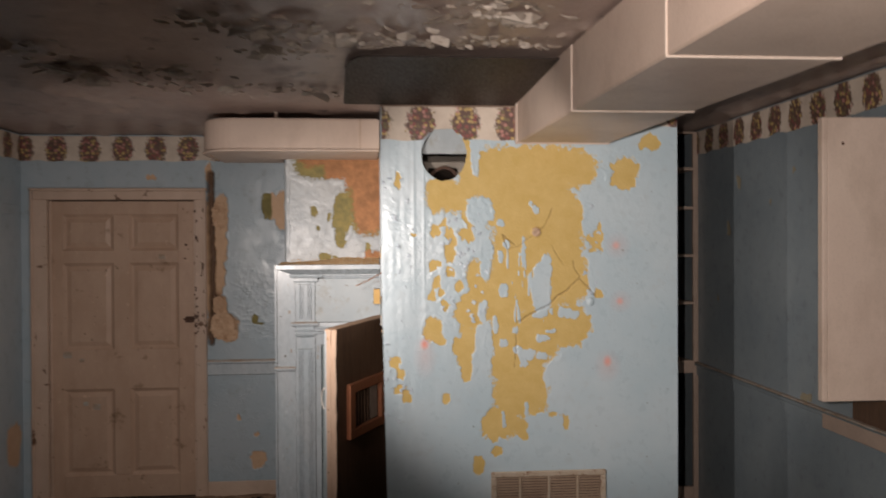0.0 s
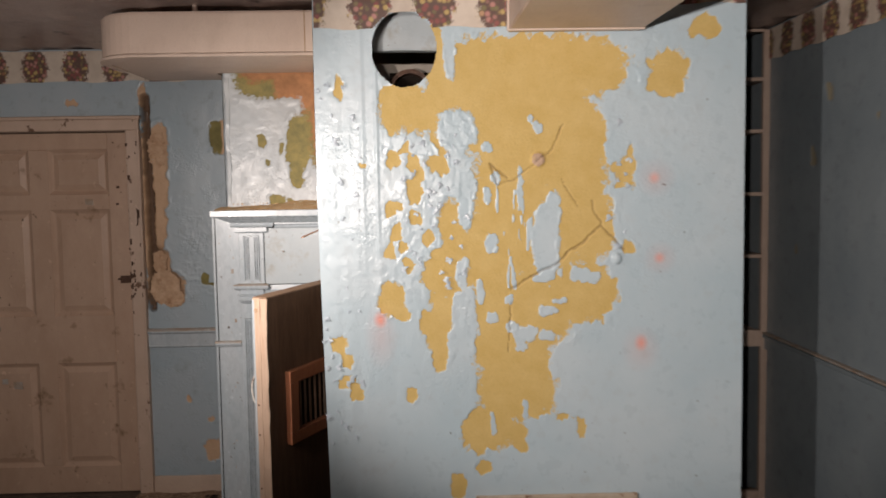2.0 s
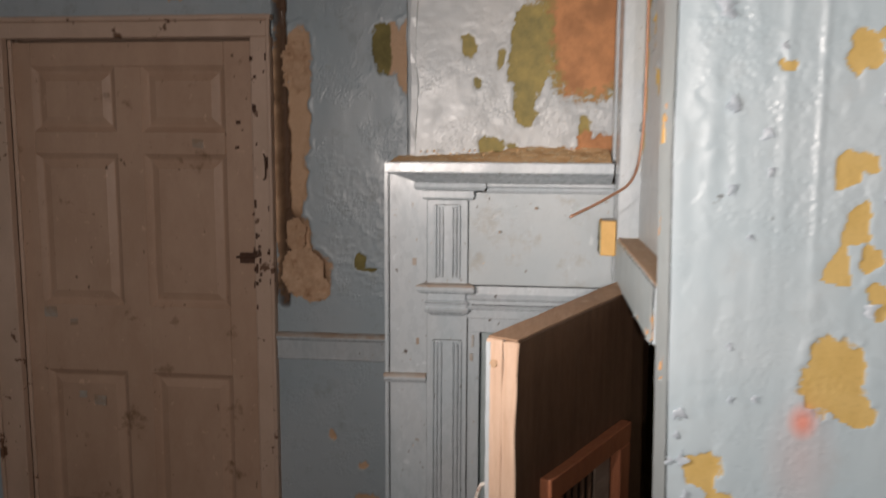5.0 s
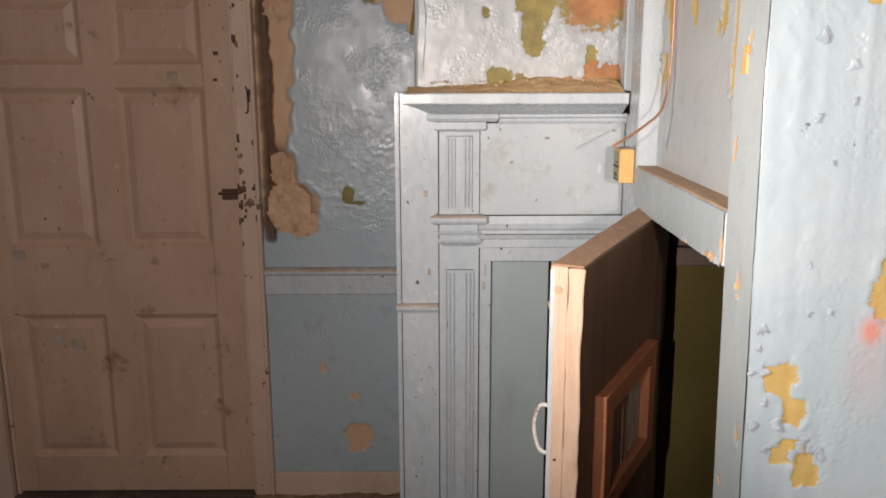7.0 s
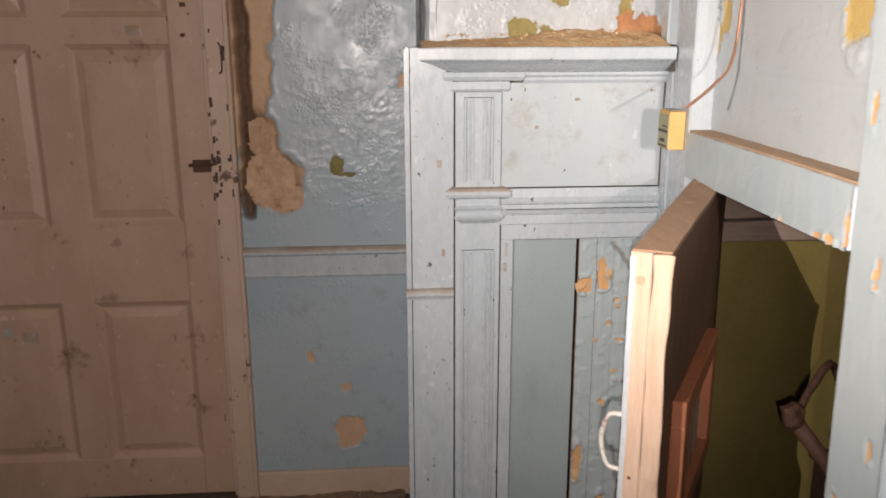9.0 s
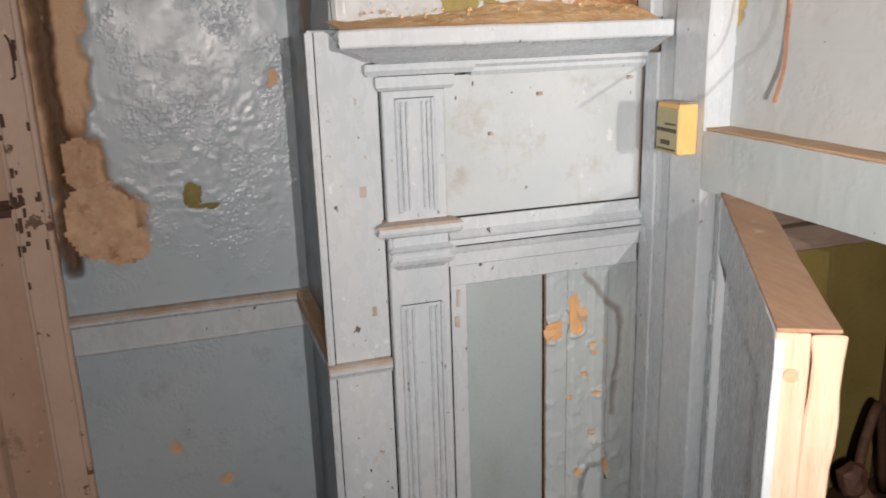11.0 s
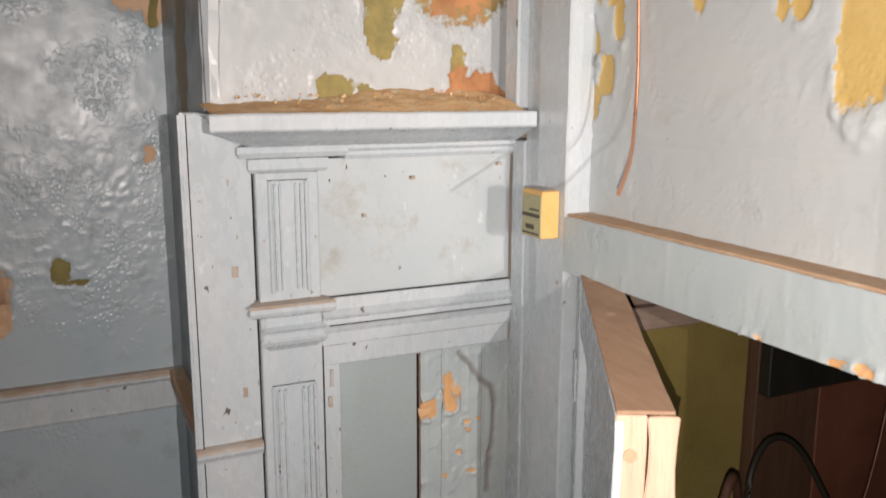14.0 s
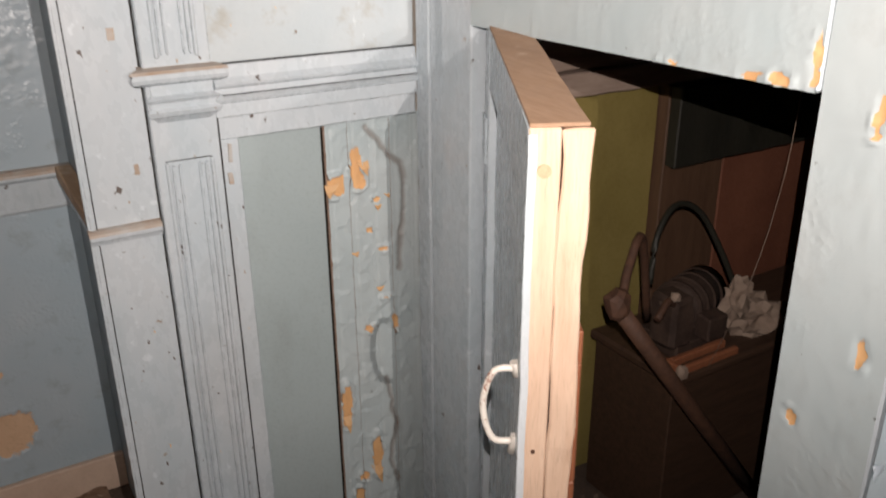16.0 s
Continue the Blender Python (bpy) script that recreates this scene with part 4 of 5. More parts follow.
# nicks where the gloss paint has been knocked off the mantelpiece
rn = random.Random(33)
faces = ((-0.532, -0.428, 0.05, 1.50, 4.9852), (-0.420, -0.316, 0.05, 1.40, 4.9652), (-0.300, 0.075, 1.20, 1.43, 4.9752), (-0.310, -0.280, 0.10, 1.05, 4.9682), (-0.300, 0.075, 1.058, 1.092, 4.9682))
for k in range(49):
    x0, x1, z0, z1, y = faces[(0, 0, 1, 0, 2, 3, 1)[k % 7]]
    x, z = rn.uniform(x0, x1), rn.uniform(z0, z1)
    a, b = rn.uniform(0.0005, 0.0014), rn.uniform(0.001, 0.0042)
    part("paint_nick", rough_box(x - a, x + a, y - 0.0006, y + 0.002, z - b, z + b, 0.0016, 0.002, 0.0002), (m_worn, m_iron, m_dust)[(0, 1, 0, 1, 2)[k % 5]], mantel)
for x, z, a, b in ((-0.452, 1.02, 0.004, 0.009), (-0.462, 1.245, 0.006, 0.010), (-0.296, 1.03, 0.003, 0.016), (-0.300, 0.985, 0.004, 0.010), (-0.225, 1.335, 0.003, 0.003), (-0.13, 1.40, 0.004, 0.003), (0.055, 1.42, 0.004, 0.003)):
    part("paint_nick", rough_box(x - a, x + a, 4.964 if x > -0.42 else 4.984, 4.990, z - b, z + b, 0.003, 0.004, 0.0002), m_worn, mantel)

# crumbs of plaster on the mantel shelf
bits = bmesh.new()
for k in range(40):
    py = random.uniform(4.93, 5.02)
    p = Vector((random.uniform(-0.45, 0.05), py, 1.530 + 0.18 * (py - 4.88)))
    b = bmesh.ops.create_cube(bits, size=random.uniform(0.0015, 0.005))["verts"]
    bmesh.ops.rotate(bits, verts=b, matrix=Euler((random.random() * 3, random.random() * 3, random.random() * 3)).to_matrix())
    bmesh.ops.translate(bits, verts=b, vec=p)
tagged(part("plaster_crumbs", bits, m_dust), "crumbs of plaster lying on the mantel shelf", "debris", kind="stuff")

# ---------------------------------------------------------------- boxed-in closet
FX0, FX1, FY, FTOP = 0.064, 1.473, 3.960, 2.277
closet = part("wall_closet", join(box(FX0 + 0.058, 0.248, FY + 0.012, FY + 0.03, 0, FTOP, 0), box(0.470, FX1 - 0.002, FY + 0.012, FY + 0.03, 0, FTOP, 0), box(0.248, 0.470, FY + 0.012, FY + 0.03, 0, 1.925, 0), box(0.248, 0.470, FY + 0.012, FY + 0.03, 2.19, FTOP, 0)), m_lath)
tagged(closet, "boxed-in closet wall, pale blue paint peeling off yellow", "wall", kind="structure")
MAIN = [(0.757, 1.997, 0.340, 0.108), (0.663, 1.848, 0.309, 0.093), (0.888, 1.754, 0.124, 0.145), (0.794, 1.612, 0.227, 0.155), (0.703, 1.777, 0.165, 0.083), (0.751, 1.470, 0.196, 0.166), (0.969, 1.465, 0.072, 0.114), (0.616, 1.390, 0.062, 0.166), (0.915, 1.248, 0.134, 0.093),
        (0.738, 1.201, 0.175, 0.124), (0.705, 1.055, 0.128, 0.103), (0.714, 0.928, 0.128, 0.099), (0.618, 0.804, 0.087, 0.083), (0.722, 0.768, 0.031, 0.046), (0.349, 1.872, 0.078, 0.072), (0.453, 2.021, 0.033, 0.124), (0.318, 1.832, 0.037, 0.052), (0.471, 1.331, 0.066, 0.083),
        (0.457, 1.145, 0.045, 0.114), (0.514, 1.474, 0.058, 0.103), (1.078, 1.669, 0.035, 0.079), (1.219, 1.972, 0.066, 0.075), (1.333, 2.116, 0.045, 0.033), (0.456, 1.679, 0.033, 0.037)]
CHIP = [(0.117, 1.096, 0.029, 0.029), (0.142, 1.039, 0.021, 0.025), (0.138, 0.962, 0.033, 0.025), (0.170, 0.927, 0.025, 0.029), (0.359, 0.922, 0.019, 0.025), (0.510, 0.605, 0.029, 0.050), (0.601, 0.666, 0.025, 0.023), (0.380, 1.599, 0.027, 0.046), (0.315, 1.550, 0.025, 0.017),
        (0.380, 1.514, 0.021, 0.027), (0.345, 1.412, 0.019, 0.019), (0.319, 1.702, 0.023, 0.029), (0.300, 1.242, 0.045, 0.058), (0.334, 1.190, 0.025, 0.025), (0.410, 1.157, 0.025, 0.037), (0.140, 1.941, 0.016, 0.037), (0.934, 0.804, 0.016, 0.041), (0.877, 0.838, 0.029, 0.012),
        (0.455, 1.041, 0.025, 0.041), (1.090, 1.401, 0.025, 0.021), (0.213, 1.683, 0.012, 0.008)]
ISLAND = [(0.520, 1.799, 0.062, 0.066), (0.564, 1.779, 0.029, 0.037), (0.549, 1.576, 0.023, 0.108), (0.567, 1.586, 0.021, 0.050), (0.813, 1.427, 0.045, 0.128), (0.840, 1.530, 0.025, 0.062), (0.728, 1.603, 0.012, 0.070), (0.769, 1.832, 0.012, 0.017), (0.789, 1.800, 0.016, 0.017),
        (0.637, 1.421, 0.021, 0.033), (0.947, 1.310, 0.049, 0.019), (1.074, 1.812, 0.054, 0.075), (1.053, 1.751, 0.033, 0.062), (1.086, 1.535, 0.025, 0.075), (1.105, 1.933, 0.025, 0.062), (0.926, 1.321, 0.029, 0.014), (0.561, 1.184, 0.021, 0.093), (0.532, 1.320, 0.016, 0.050),
        (0.503, 2.030, 0.021, 0.075), (0.747, 1.117, 0.045, 0.025), (0.988, 1.089, 0.074, 0.058), (0.924, 0.943, 0.062, 0.114), (0.882, 1.050, 0.041, 0.033), (0.740, 0.864, 0.010, 0.033), (0.632, 0.814, 0.010, 0.033)]
FLECK = [(0.821, 1.194, 0.033, 0.017), (0.810, 1.111, 0.025, 0.017), (0.686, 1.233, 0.016, 0.017), (0.629, 1.172, 0.021, 0.019), (0.699, 1.139, 0.021, 0.021), (0.618, 1.579, 0.012, 0.029), (0.650, 1.635, 0.016, 0.021), (0.726, 1.075, 0.021, 0.017), (0.593, 1.266, 0.012, 0.041),
        (0.859, 1.229, 0.021, 0.010), (0.621, 1.737, 0.012, 0.017), (0.801, 1.303, 0.033, 0.010)]


def front_relief(u, v):
    peel = np.maximum(chipped(u, v, MAIN, 0.024, 150, 0.020, 0.25), chipped(u, v, CHIP, 0.015, 153, 0.010, 0.35))
    fu, fv, rnd = shards(u + 0.008 * (grain(u, v, 50, 158) - 0.5), v + 0.008 * (grain(u, v, 50, 159) - 0.5), 0.034, 156)
    zone = step(-np.abs(fu - 0.44), -0.165, -0.13) * step(-np.abs(fv - 1.58), -0.30, -0.22)
    peel = np.maximum(peel, np.where(rnd < 0.10, 0.85, 0.1) * zone)
    keep = np.maximum(chipped(u, v, ISLAND, 0.016, 157, 0.012, 0.45), chipped(u, v, FLECK, 0.014, 160, 0.010, 0.5))
    peel = np.where(keep > 0.40, np.minimum(peel, 1.0 - keep), peel)
    scrape = step(grain(u * 3.2, v * 0.5, 22, 162, 3), 0.66, 0.74) * step(-np.abs(u - 0.76), -0.13, -0.08) * step(-np.abs(v - 1.45), -0.22, -0.12)
    peel = np.clip(peel - 0.75 * scrape * (peel > 0.5), 0, 1)
    crack = np.clip(line_field(u, v, [(0.655, 1.615), (0.70, 1.625), (0.76, 1.67), (0.83, 1.72), (0.875, 1.81)], 0.0018, 165) + line_field(u, v, [(0.655, 1.62), (0.635, 1.685), (0.685, 1.64)], 0.0028, 166)
                    + line_field(u, v, [(0.70, 1.27), (0.83, 1.34), (0.95, 1.43), (1.00, 1.48), (1.07, 1.395)], 0.0026, 167) + line_field(u, v, [(0.965, 1.56), (1.0, 1.48)], 0.002, 168) + line_field(u, v, [(0.70, 1.22), (0.685, 1.06)], 0.0014, 169) + line_field(u, v, [(0.87, 1.63), (0.92, 1.54)], 0.0012, 172), 0, 1)
    stone = np.clip(1.3 - np.hypot(u - 0.79, v - 1.695) / 0.026, 0, 1) + np.clip(1.2 - np.hypot((u - 1.05) / 0.8, v - 1.365) / 0.024, 0, 1)
    blot = sum(np.clip(1.2 - np.hypot(u - a, (v - b) / k) / r, 0, 1) * w for a, b, r, k, w in ((1.174, 1.63, 0.024, 1.0, 0.55), (1.192, 1.365, 0.022, 1.0, 0.6), (1.131, 1.08, 0.024, 1.3, 0.7), (0.258, 1.174, 0.023, 1.3, 0.8)))
    halo = sum(np.clip(1.0 - np.hypot(u - a, (v - b) / k) / r, 0, 1) * 0.18 for a, b, r, k in ((1.18, 1.63, 0.07, 1.0), (1.195, 1.365, 0.06, 1.0), (1.131, 1.06, 0.07, 1.2), (0.258, 1.12, 0.06, 2.0)))
    bump = 0.06 + 0.11 * step(-np.abs(u - 0.43), -0.22, -0.14) * step(v, 1.05, 1.35) + 0.07 * step(-np.abs(u - 0.12), -0.05, -0.01) * step(v, 0.9, 1.3) + 0.15 * step(-np.abs(u - 1.2), -0.15, -0.05) * step(v, 1.5, 1.8)
    h = relief(u, v, peel, bump, 163, 0.0011, 0.0014)
    ridge = np.exp(-((u - 0.262) / 0.005) ** 2) * step(v, 1.3, 1.6) + 0.6 * np.exp(-((u - 0.215) / 0.008) ** 2) * step(v, 1.2, 1.6)
    wavy = 0.003 * (grain(u * 2.2, v * 0.35, 12, 171, 2) - 0.5) * step(-u, -0.5, -0.2)
    h = h + wavy + 0.002 * ridge - 0.006 * crack + 0.010 * step(stone, 0.2, 0.8)
    return h, {"peel": peel, "crack": crack * 0.5, "blot": np.maximum(blot, halo), "bare": 0.0 * u + 0.55 * (stone > 0.4)}


def pipe_hole(u, v):
    return np.hypot((u - 0.357) / 0.105, (v - 2.058) / 0.122) < 1.0 + 0.05 * (grain(u, v, 30, 180) - 0.5)


face = sheet("paint", (0, FY, 0), (1, 0, 0), (0, 0, 1), (0, -1, 0), FX0, FX1, 0.0, FTOP, 0.0038, front_relief, m_front, closet, gone=pipe_hole)


def lean(ob):
    """The closet's corner stands a little out of plumb: its foot lies further in."""
    for v in ob.data.vertices:
        v.co.x += 0.020 * max(0.0, 1.55 - v.co.z) * max(0.0, 1 - (v.co.x - FX0) / 0.5)


lean(face)
# border paper on the closet, torn round the pipe hole
border(closet, (0, FY - 0.004, 0), (1, 0, 0), FX0 + 0.004, 0.690, 2.124, FTOP, (0, -1, 0), hole=(0.357, 2.058, 0.107, 0.120), rows_up=22)
border(closet, (0, FY - 0.004, 0), (1, 0, 0), 1.13, FX1 - 0.004, 2.19, FTOP, (0, -1, 0))
# what shows through the pipe hole: flue plaster, a dark gap and the thimble ring
ring = bmesh.new()
outer, inner = [], []
for k in range(28):
    a = k * 2 * math.pi / 28
    outer.append([ring.verts.new((0.372 + 0.075 * math.cos(a), y, 1.945 + 0.075 * math.sin(a))) for y in (4.14, 4.20)])
    inner.append([ring.verts.new((0.372 + 0.060 * math.cos(a), y, 1.945 + 0.060 * math.sin(a))) for y in (4.14, 4.20)])
for k in range(28):
    j = (k + 1) % 28
    ring.faces.new((outer[k][0], outer[j][0], inner[j][0], inner[k][0]))
    ring.faces.new((outer[k][0], outer[k][1], outer[j][1], outer[j][0]))
    ring.faces.new((inner[k][0], inner[j][0], inner[j][1], inner[k][1]))
bmesh.ops.recalc_face_normals(ring, faces=ring.faces[:])
flue = tagged(part("flue_pipe", ring, m_iron), "rusty stovepipe collar inside the round hole", "flue pipe")
# the pipe's unlit depth is a black plate behind the collar
part("flue_mouth_shade", box(0.30, 0.444, 4.20, 4.21, 1.875, 2.015, 0), m_shade, flue)
part("flue_face", rough_box(0.15, 0.60, 4.212, 4.26, 1.75, 2.048, 0.002, 0.04), m_pipe, flue)
part("flue_face", rough_box(0.15, 0.60, 4.10, 4.14, 2.075, 2.27, 0.002, 0.04), m_frieze, flue)
part("flue_hanger", box(0.18, 0.56, 4.12, 4.25, 1.60, 1.75, 0.004), m_pipe, flue)

# closet side: posts, rail, recessed panel, ledge
lean(part("post", rough_box(FX0 + 0.001, 0.112, FY + 0.004, 4.092, 0, FTOP, 0.0016, 0.05), m_trim, closet))


def side_relief(u, v):
    peel = chipped(u, v, [(4.735, 1.82, 0.018, 0.12), (4.690, 1.78, 0.026, 0.09), (4.680, 1.67, 0.014, 0.035), (4.745, 1.63, 0.010, 0.03), (4.708, 1.585, 0.020, 0.032), (4.742, 1.54, 0.018, 0.030), (4.575, 1.82, 0.012, 0.05), (4.499, 1.703, 0.012, 0.034), (4.584, 1.725, 0.008, 0.014), (4.356, 1.775, 0.012, 0.025), (4.312, 1.69, 0.016, 0.045), (4.345, 1.66, 0.010, 0.016), (4.284, 1.75, 0.012, 0.05), (4.215, 1.74, 0.040, 0.20), (4.238, 1.60, 0.022, 0.06), (4.69, 1.97, 0.06, 0.10), (4.4, 2.05, 0.2, 0.12)], 0.013, 190, 0.008, 0.35)
    seam = np.exp(-((v - 1.484) / 0.004) ** 2)
    return relief(u, v, peel, 0.14 + 0.25 * step(grain(u, v, 4, 193), 0.5, 0.6), 191, 0.0025, 0.008) - 0.003 * seam, {"peel": peel}


sheet("panel_paint", (0.117, 0, 0), (0, 1, 0), (0, 0, 1), (-1, 0, 0), 4.092, 4.744, 1.340, FTOP, 0.0055, side_relief, m_side, closet)
part("panel", box(0.122, 0.140, 4.05, 4.80, 1.30, FTOP, 0), m_lath, closet)
part("cross_rail", rough_box(FX0 + 0.001, 0.121, 4.0925, 4.744, 1.247, 1.345, 0.0012, 0.04), m_trim, closet)


def chip_relief(rows, seed):
    def f(u, v):
        peel = chipped(u, v, rows, 0.010, seed, 0.006, 0.5)
        runs = step(grain(u * 2.5, v * 0.5, 16, seed + 3, 3), 0.62, 0.72)
        return relief(u, v, peel, 0.07 + 0 * u, seed, 0.002, 0.005) + 0.0004 * runs - 0.002, {"peel": peel}
    return f


lean(sheet("post_paint", (FX0 - 0.0015, 0, 0), (0, 1, 0), (0, 0, 1), (-1, 0, 0), FY + 0.006, 4.091, 0.0, FTOP, 0.005, chip_relief([(4.025, 1.235, 0.005, 0.022), (4.00, 0.98, 0.006, 0.02), (4.06, 0.86, 0.008, 0.012), (4.03, 1.62, 0.006, 0.02), (4.07, 1.45, 0.005, 0.03)], 210), m_board, closet))
sheet("rail_paint", (FX0 - 0.0015, 0, 0), (0, 1, 0), (0, 0, 1), (-1, 0, 0), 4.0935, 4.743, 1.2475, 1.3445, 0.005, chip_relief([(4.175, 1.252, 0.022, 0.007), (4.135, 1.251, 0.014, 0.007), (4.098, 1.28, 0.004, 0.03), (4.30, 1.247, 0.02, 0.004)], 220), m_board, closet)
part("ledge", rough_box(FX0 + 0.003, 0.116, 4.0935, 4.743, 1.3455, 1.350, 0.0012, 0.03, 0.001), m_ledge, closet, "bare dusty top of the rail")
part("post", rough_box(FX0 + 0.001, 0.121, 4.745, 4.841, 0, FTOP, 0.0012, 0.05), m_trim, closet)
part("corner_board", rough_box(FX0 + 0.001, 0.135, 4.918, 4.966, 1.526, FTOP, 0.0012, 0.05), m_trim, closet)
part("corner_board", rough_box(FX0 + 0.020, 0.135, 4.918, 4.966, 0, 1.466, 0.0012, 0.05), m_trim, closet)
part("reveal_strip", rough_box(0.086, 0.12, 4.842, 4.917, 0, FTOP, 0.001, 0.06), m_trim, closet)
part("top", box(FX0, FX1, FY, 5.03, FTOP + 0.001, FTOP + 0.015, 0.002), m_lath, closet)
part("wall_far_side", box(FX1 - 0.03, FX1, FY + 0.031, 5.04, 0, FTOP, 0), m_lath, closet)

def lifted(size, seed):
    """A flake of paint that hangs by its top edge and bends outwards."""
    r = random.Random(seed)
    bm = bmesh.new()
    bendy, n, rows = r.uniform(0.15, 0.5), 6, []
    w = [r.uniform(0.25, 0.62) for _ in range(n + 1)]
    for i in range(n + 1):
        a = bendy * i / n
        x, y = size * math.sin(a) / bendy, size * (1 - math.cos(a)) / bendy
        wid = size * w[i] * (1 - 0.75 * (i / n) ** 2)
        skew = size * 0.15 * math.sin(i + seed)
        rows.append([bm.verts.new((skew + s * wid, -y - 0.03 * size * (1 - s * s), -x)) for s in (-1, 0, 1)])
    for a, b in zip(rows, rows[1:]):
        for k in (0, 1):
            bm.faces.new((a[k], b[k], b[k + 1], a[k + 1])).smooth = True
    bmesh.ops.recalc_face_normals(bm, faces=bm.faces[:])
    bmesh.ops.solidify(bm, geom=bm.faces[:], thickness=0.0008)
    return bm


flake_kinds = [mesh_of("lifted_flake", lifted(0.03, k)) for k in range(7)]
for me in flake_kinds:
    me.materials.append(m_bflake)
rc = random.Random(11)
for k in range(96):
    ob = new("lifted_flake", flake_kinds[k % 7])
    u, v = (rc.uniform(0.34, 0.55), rc.uniform(1.28, 1.80)) if k >= 46 else (rc.uniform(0.075, 0.21), rc.uniform(0.75, 1.95)) if k % 5 else (rc.uniform(1.03, 1.10), rc.uniform(1.4, 1.9))
    ob.matrix_world = pose(u, FY - 0.0035, v, 0, rc.uniform(-70, 70), rc.uniform(-8, 8)) @ Matrix.Diagonal((1, 0.38, 1, 1)) @ Matrix.Scale(rc.uniform(0.3, 0.8), 4)
    ob.parent = closet

# ---------------------------------------------------------------- the closet's inside
inside = empty("closet_lining", "olive painted back of the closet under old lath boards", "closet lining", kind="structure")
part("olive_board", rough_box(0.14, 0.715, 4.93, 4.96, 0.0, 1.05, 0.001, 0.08), m_olive, inside, "olive yellow painted board")
part("lath", rough_box(0.14, 0.95, 4.905, 4.955, 1.052, 1.105, 0.003, 0.05), m_batten, inside)
part("lath", rough_box(0.14, 1.44, 4.915, 4.955, 1.110, 1.30, 0.003, 0.06), m_batten, inside)
part("back_board", rough_box(0.718, 0.93, 4.90, 4.95, 0.0, 1.05, 0.002, 0.08), m_dark, inside)
part("red_board", rough_box(0.932, 1.44, 4.90, 4.94, 0.0, 0.98, 0.002, 0.08), m_brick, inside, "red-brown board")
part("beam", rough_box(0.72, 1.44, 4.865, 4.90, 0.86, 1.05, 0.004, 0.06), m_black, inside, "greenish black beam")
part("floor_rubble", rough_box(0.14, 1.44, 4.0, 4.93, 0.001, 0.05, 0.012, 0.07), m_floor, inside)

chest = empty("wooden_chest", "dark brown wooden chest standing inside the closet, darkened further for shade", "chest")
part("body", rough_box(0.515, 1.40, 4.62, 4.87, 0.05, 0.47, 0.002, 0.1), m_chest_shaded, chest)
part("lid", rough_box(0.50, 1.41, 4.60, 4.878, 0.471, 0.495, 0.002, 0.1, 0.006), m_chest_shaded, chest)


def lump(centre, size, seed, amount=0.35, cuts=3):
    bm = bmesh.new()
    bmesh.ops.create_icosphere(bm, subdivisions=cuts, radius=1.0)
    for v in bm.verts:
        v.co *= 1 + amount * noise.noise(v.co * 1.7 + Vector((seed, 0, 0))) + 0.15 * noise.noise(v.co * 6 + Vector((seed, 3, 0)))
        v.co = Vector((v.co.x * size[0], v.co.y * size[1], v.co.z * size[2])) + Vector(centre)
    return bm


def drum(a, b, r, sides=20):
    return rod([a, b], r, sides)


motor = empty("rusty_motor", "rusty dust-covered motor lying on the chest", "motor")
part("housing", drum((0.60, 4.72, 0.585), (0.75, 4.76, 0.59), 0.056), m_rust, motor)
for k in range(4):
    part("housing_rib", drum((0.622 + 0.032 * k, 4.726 + 0.0085 * k, 0.586), (0.630 + 0.032 * k, 4.728 + 0.0085 * k, 0.586), 0.061), m_rust, motor)
part("end_cap", drum((0.575, 4.713, 0.583), (0.60, 4.72, 0.585), 0.040), m_rust, motor)
part("bracket", rough_box(0.56, 0.72, 4.66, 4.78, 0.496, 0.532, 0.003, 0.03), m_rust, motor)
part("gear_case", rough_box(0.525, 0.590, 4.645, 4.72, 0.533, 0.655, 0.005, 0.02, 0.010), m_rust, motor)
part("terminal_box", rough_box(0.625, 0.685, 4.632, 4.675, 0.534, 0.592, 0.003, 0.02, 0.004), m_rust, motor)
part("lever", rod(bend([(0.535, 4.66, 0.64), (0.50, 4.645, 0.665), (0.455, 4.63, 0.64)], 4), 0.008, 8), m_iron, motor)
part("shaft", drum((0.75, 4.76, 0.59), (0.80, 4.775, 0.592), 0.012, 10), m_iron, motor)
part("knob", lump((0.515, 4.64, 0.672), (0.012, 0.011, 0.012), 2, 0.2, 2), m_cloth, motor, "pale knob")
frame_ob = empty("small_wooden_frame", "small dark wooden frame lying on the chest", "frame")
for bm in (rough_box(0.53, 0.70, 4.604, 4.618, 0.496, 0.516, 0.001, 0.05), rough_box(0.53, 0.70, 4.64, 4.655, 0.496, 0.516, 0.001, 0.05), rough_box(0.515, 0.53, 4.60, 4.655, 0.496, 0.518, 0.001, 0.05)):
    part("rail", bm, m_red, frame_ob)
part("knob", lump((0.512, 4.598, 0.512), (0.014, 0.012, 0.018), 5, 0.3, 2), m_cloth, frame_ob, "pale wooden knob")
rag = tagged(part("crumpled_rag", join(lump((0.82, 4.66, 0.540), (0.065, 0.045, 0.045), 8, 0.9), lump((0.745, 4.66, 0.60), (0.035, 0.03, 0.045), 12, 0.9)), m_cloth), "crumpled dusty rag lying on the chest", "rag")
cord = tagged(part("loose_cord", rod(bend([(0.52, 4.72, 0.67), (0.55, 4.74, 0.77), (0.62, 4.76, 0.82), (0.70, 4.76, 0.79), (0.77, 4.74, 0.68), (0.86, 4.72, 0.505)], 6), 0.007, 8), m_black), "dark rubber cord looping over the motor", "cord")
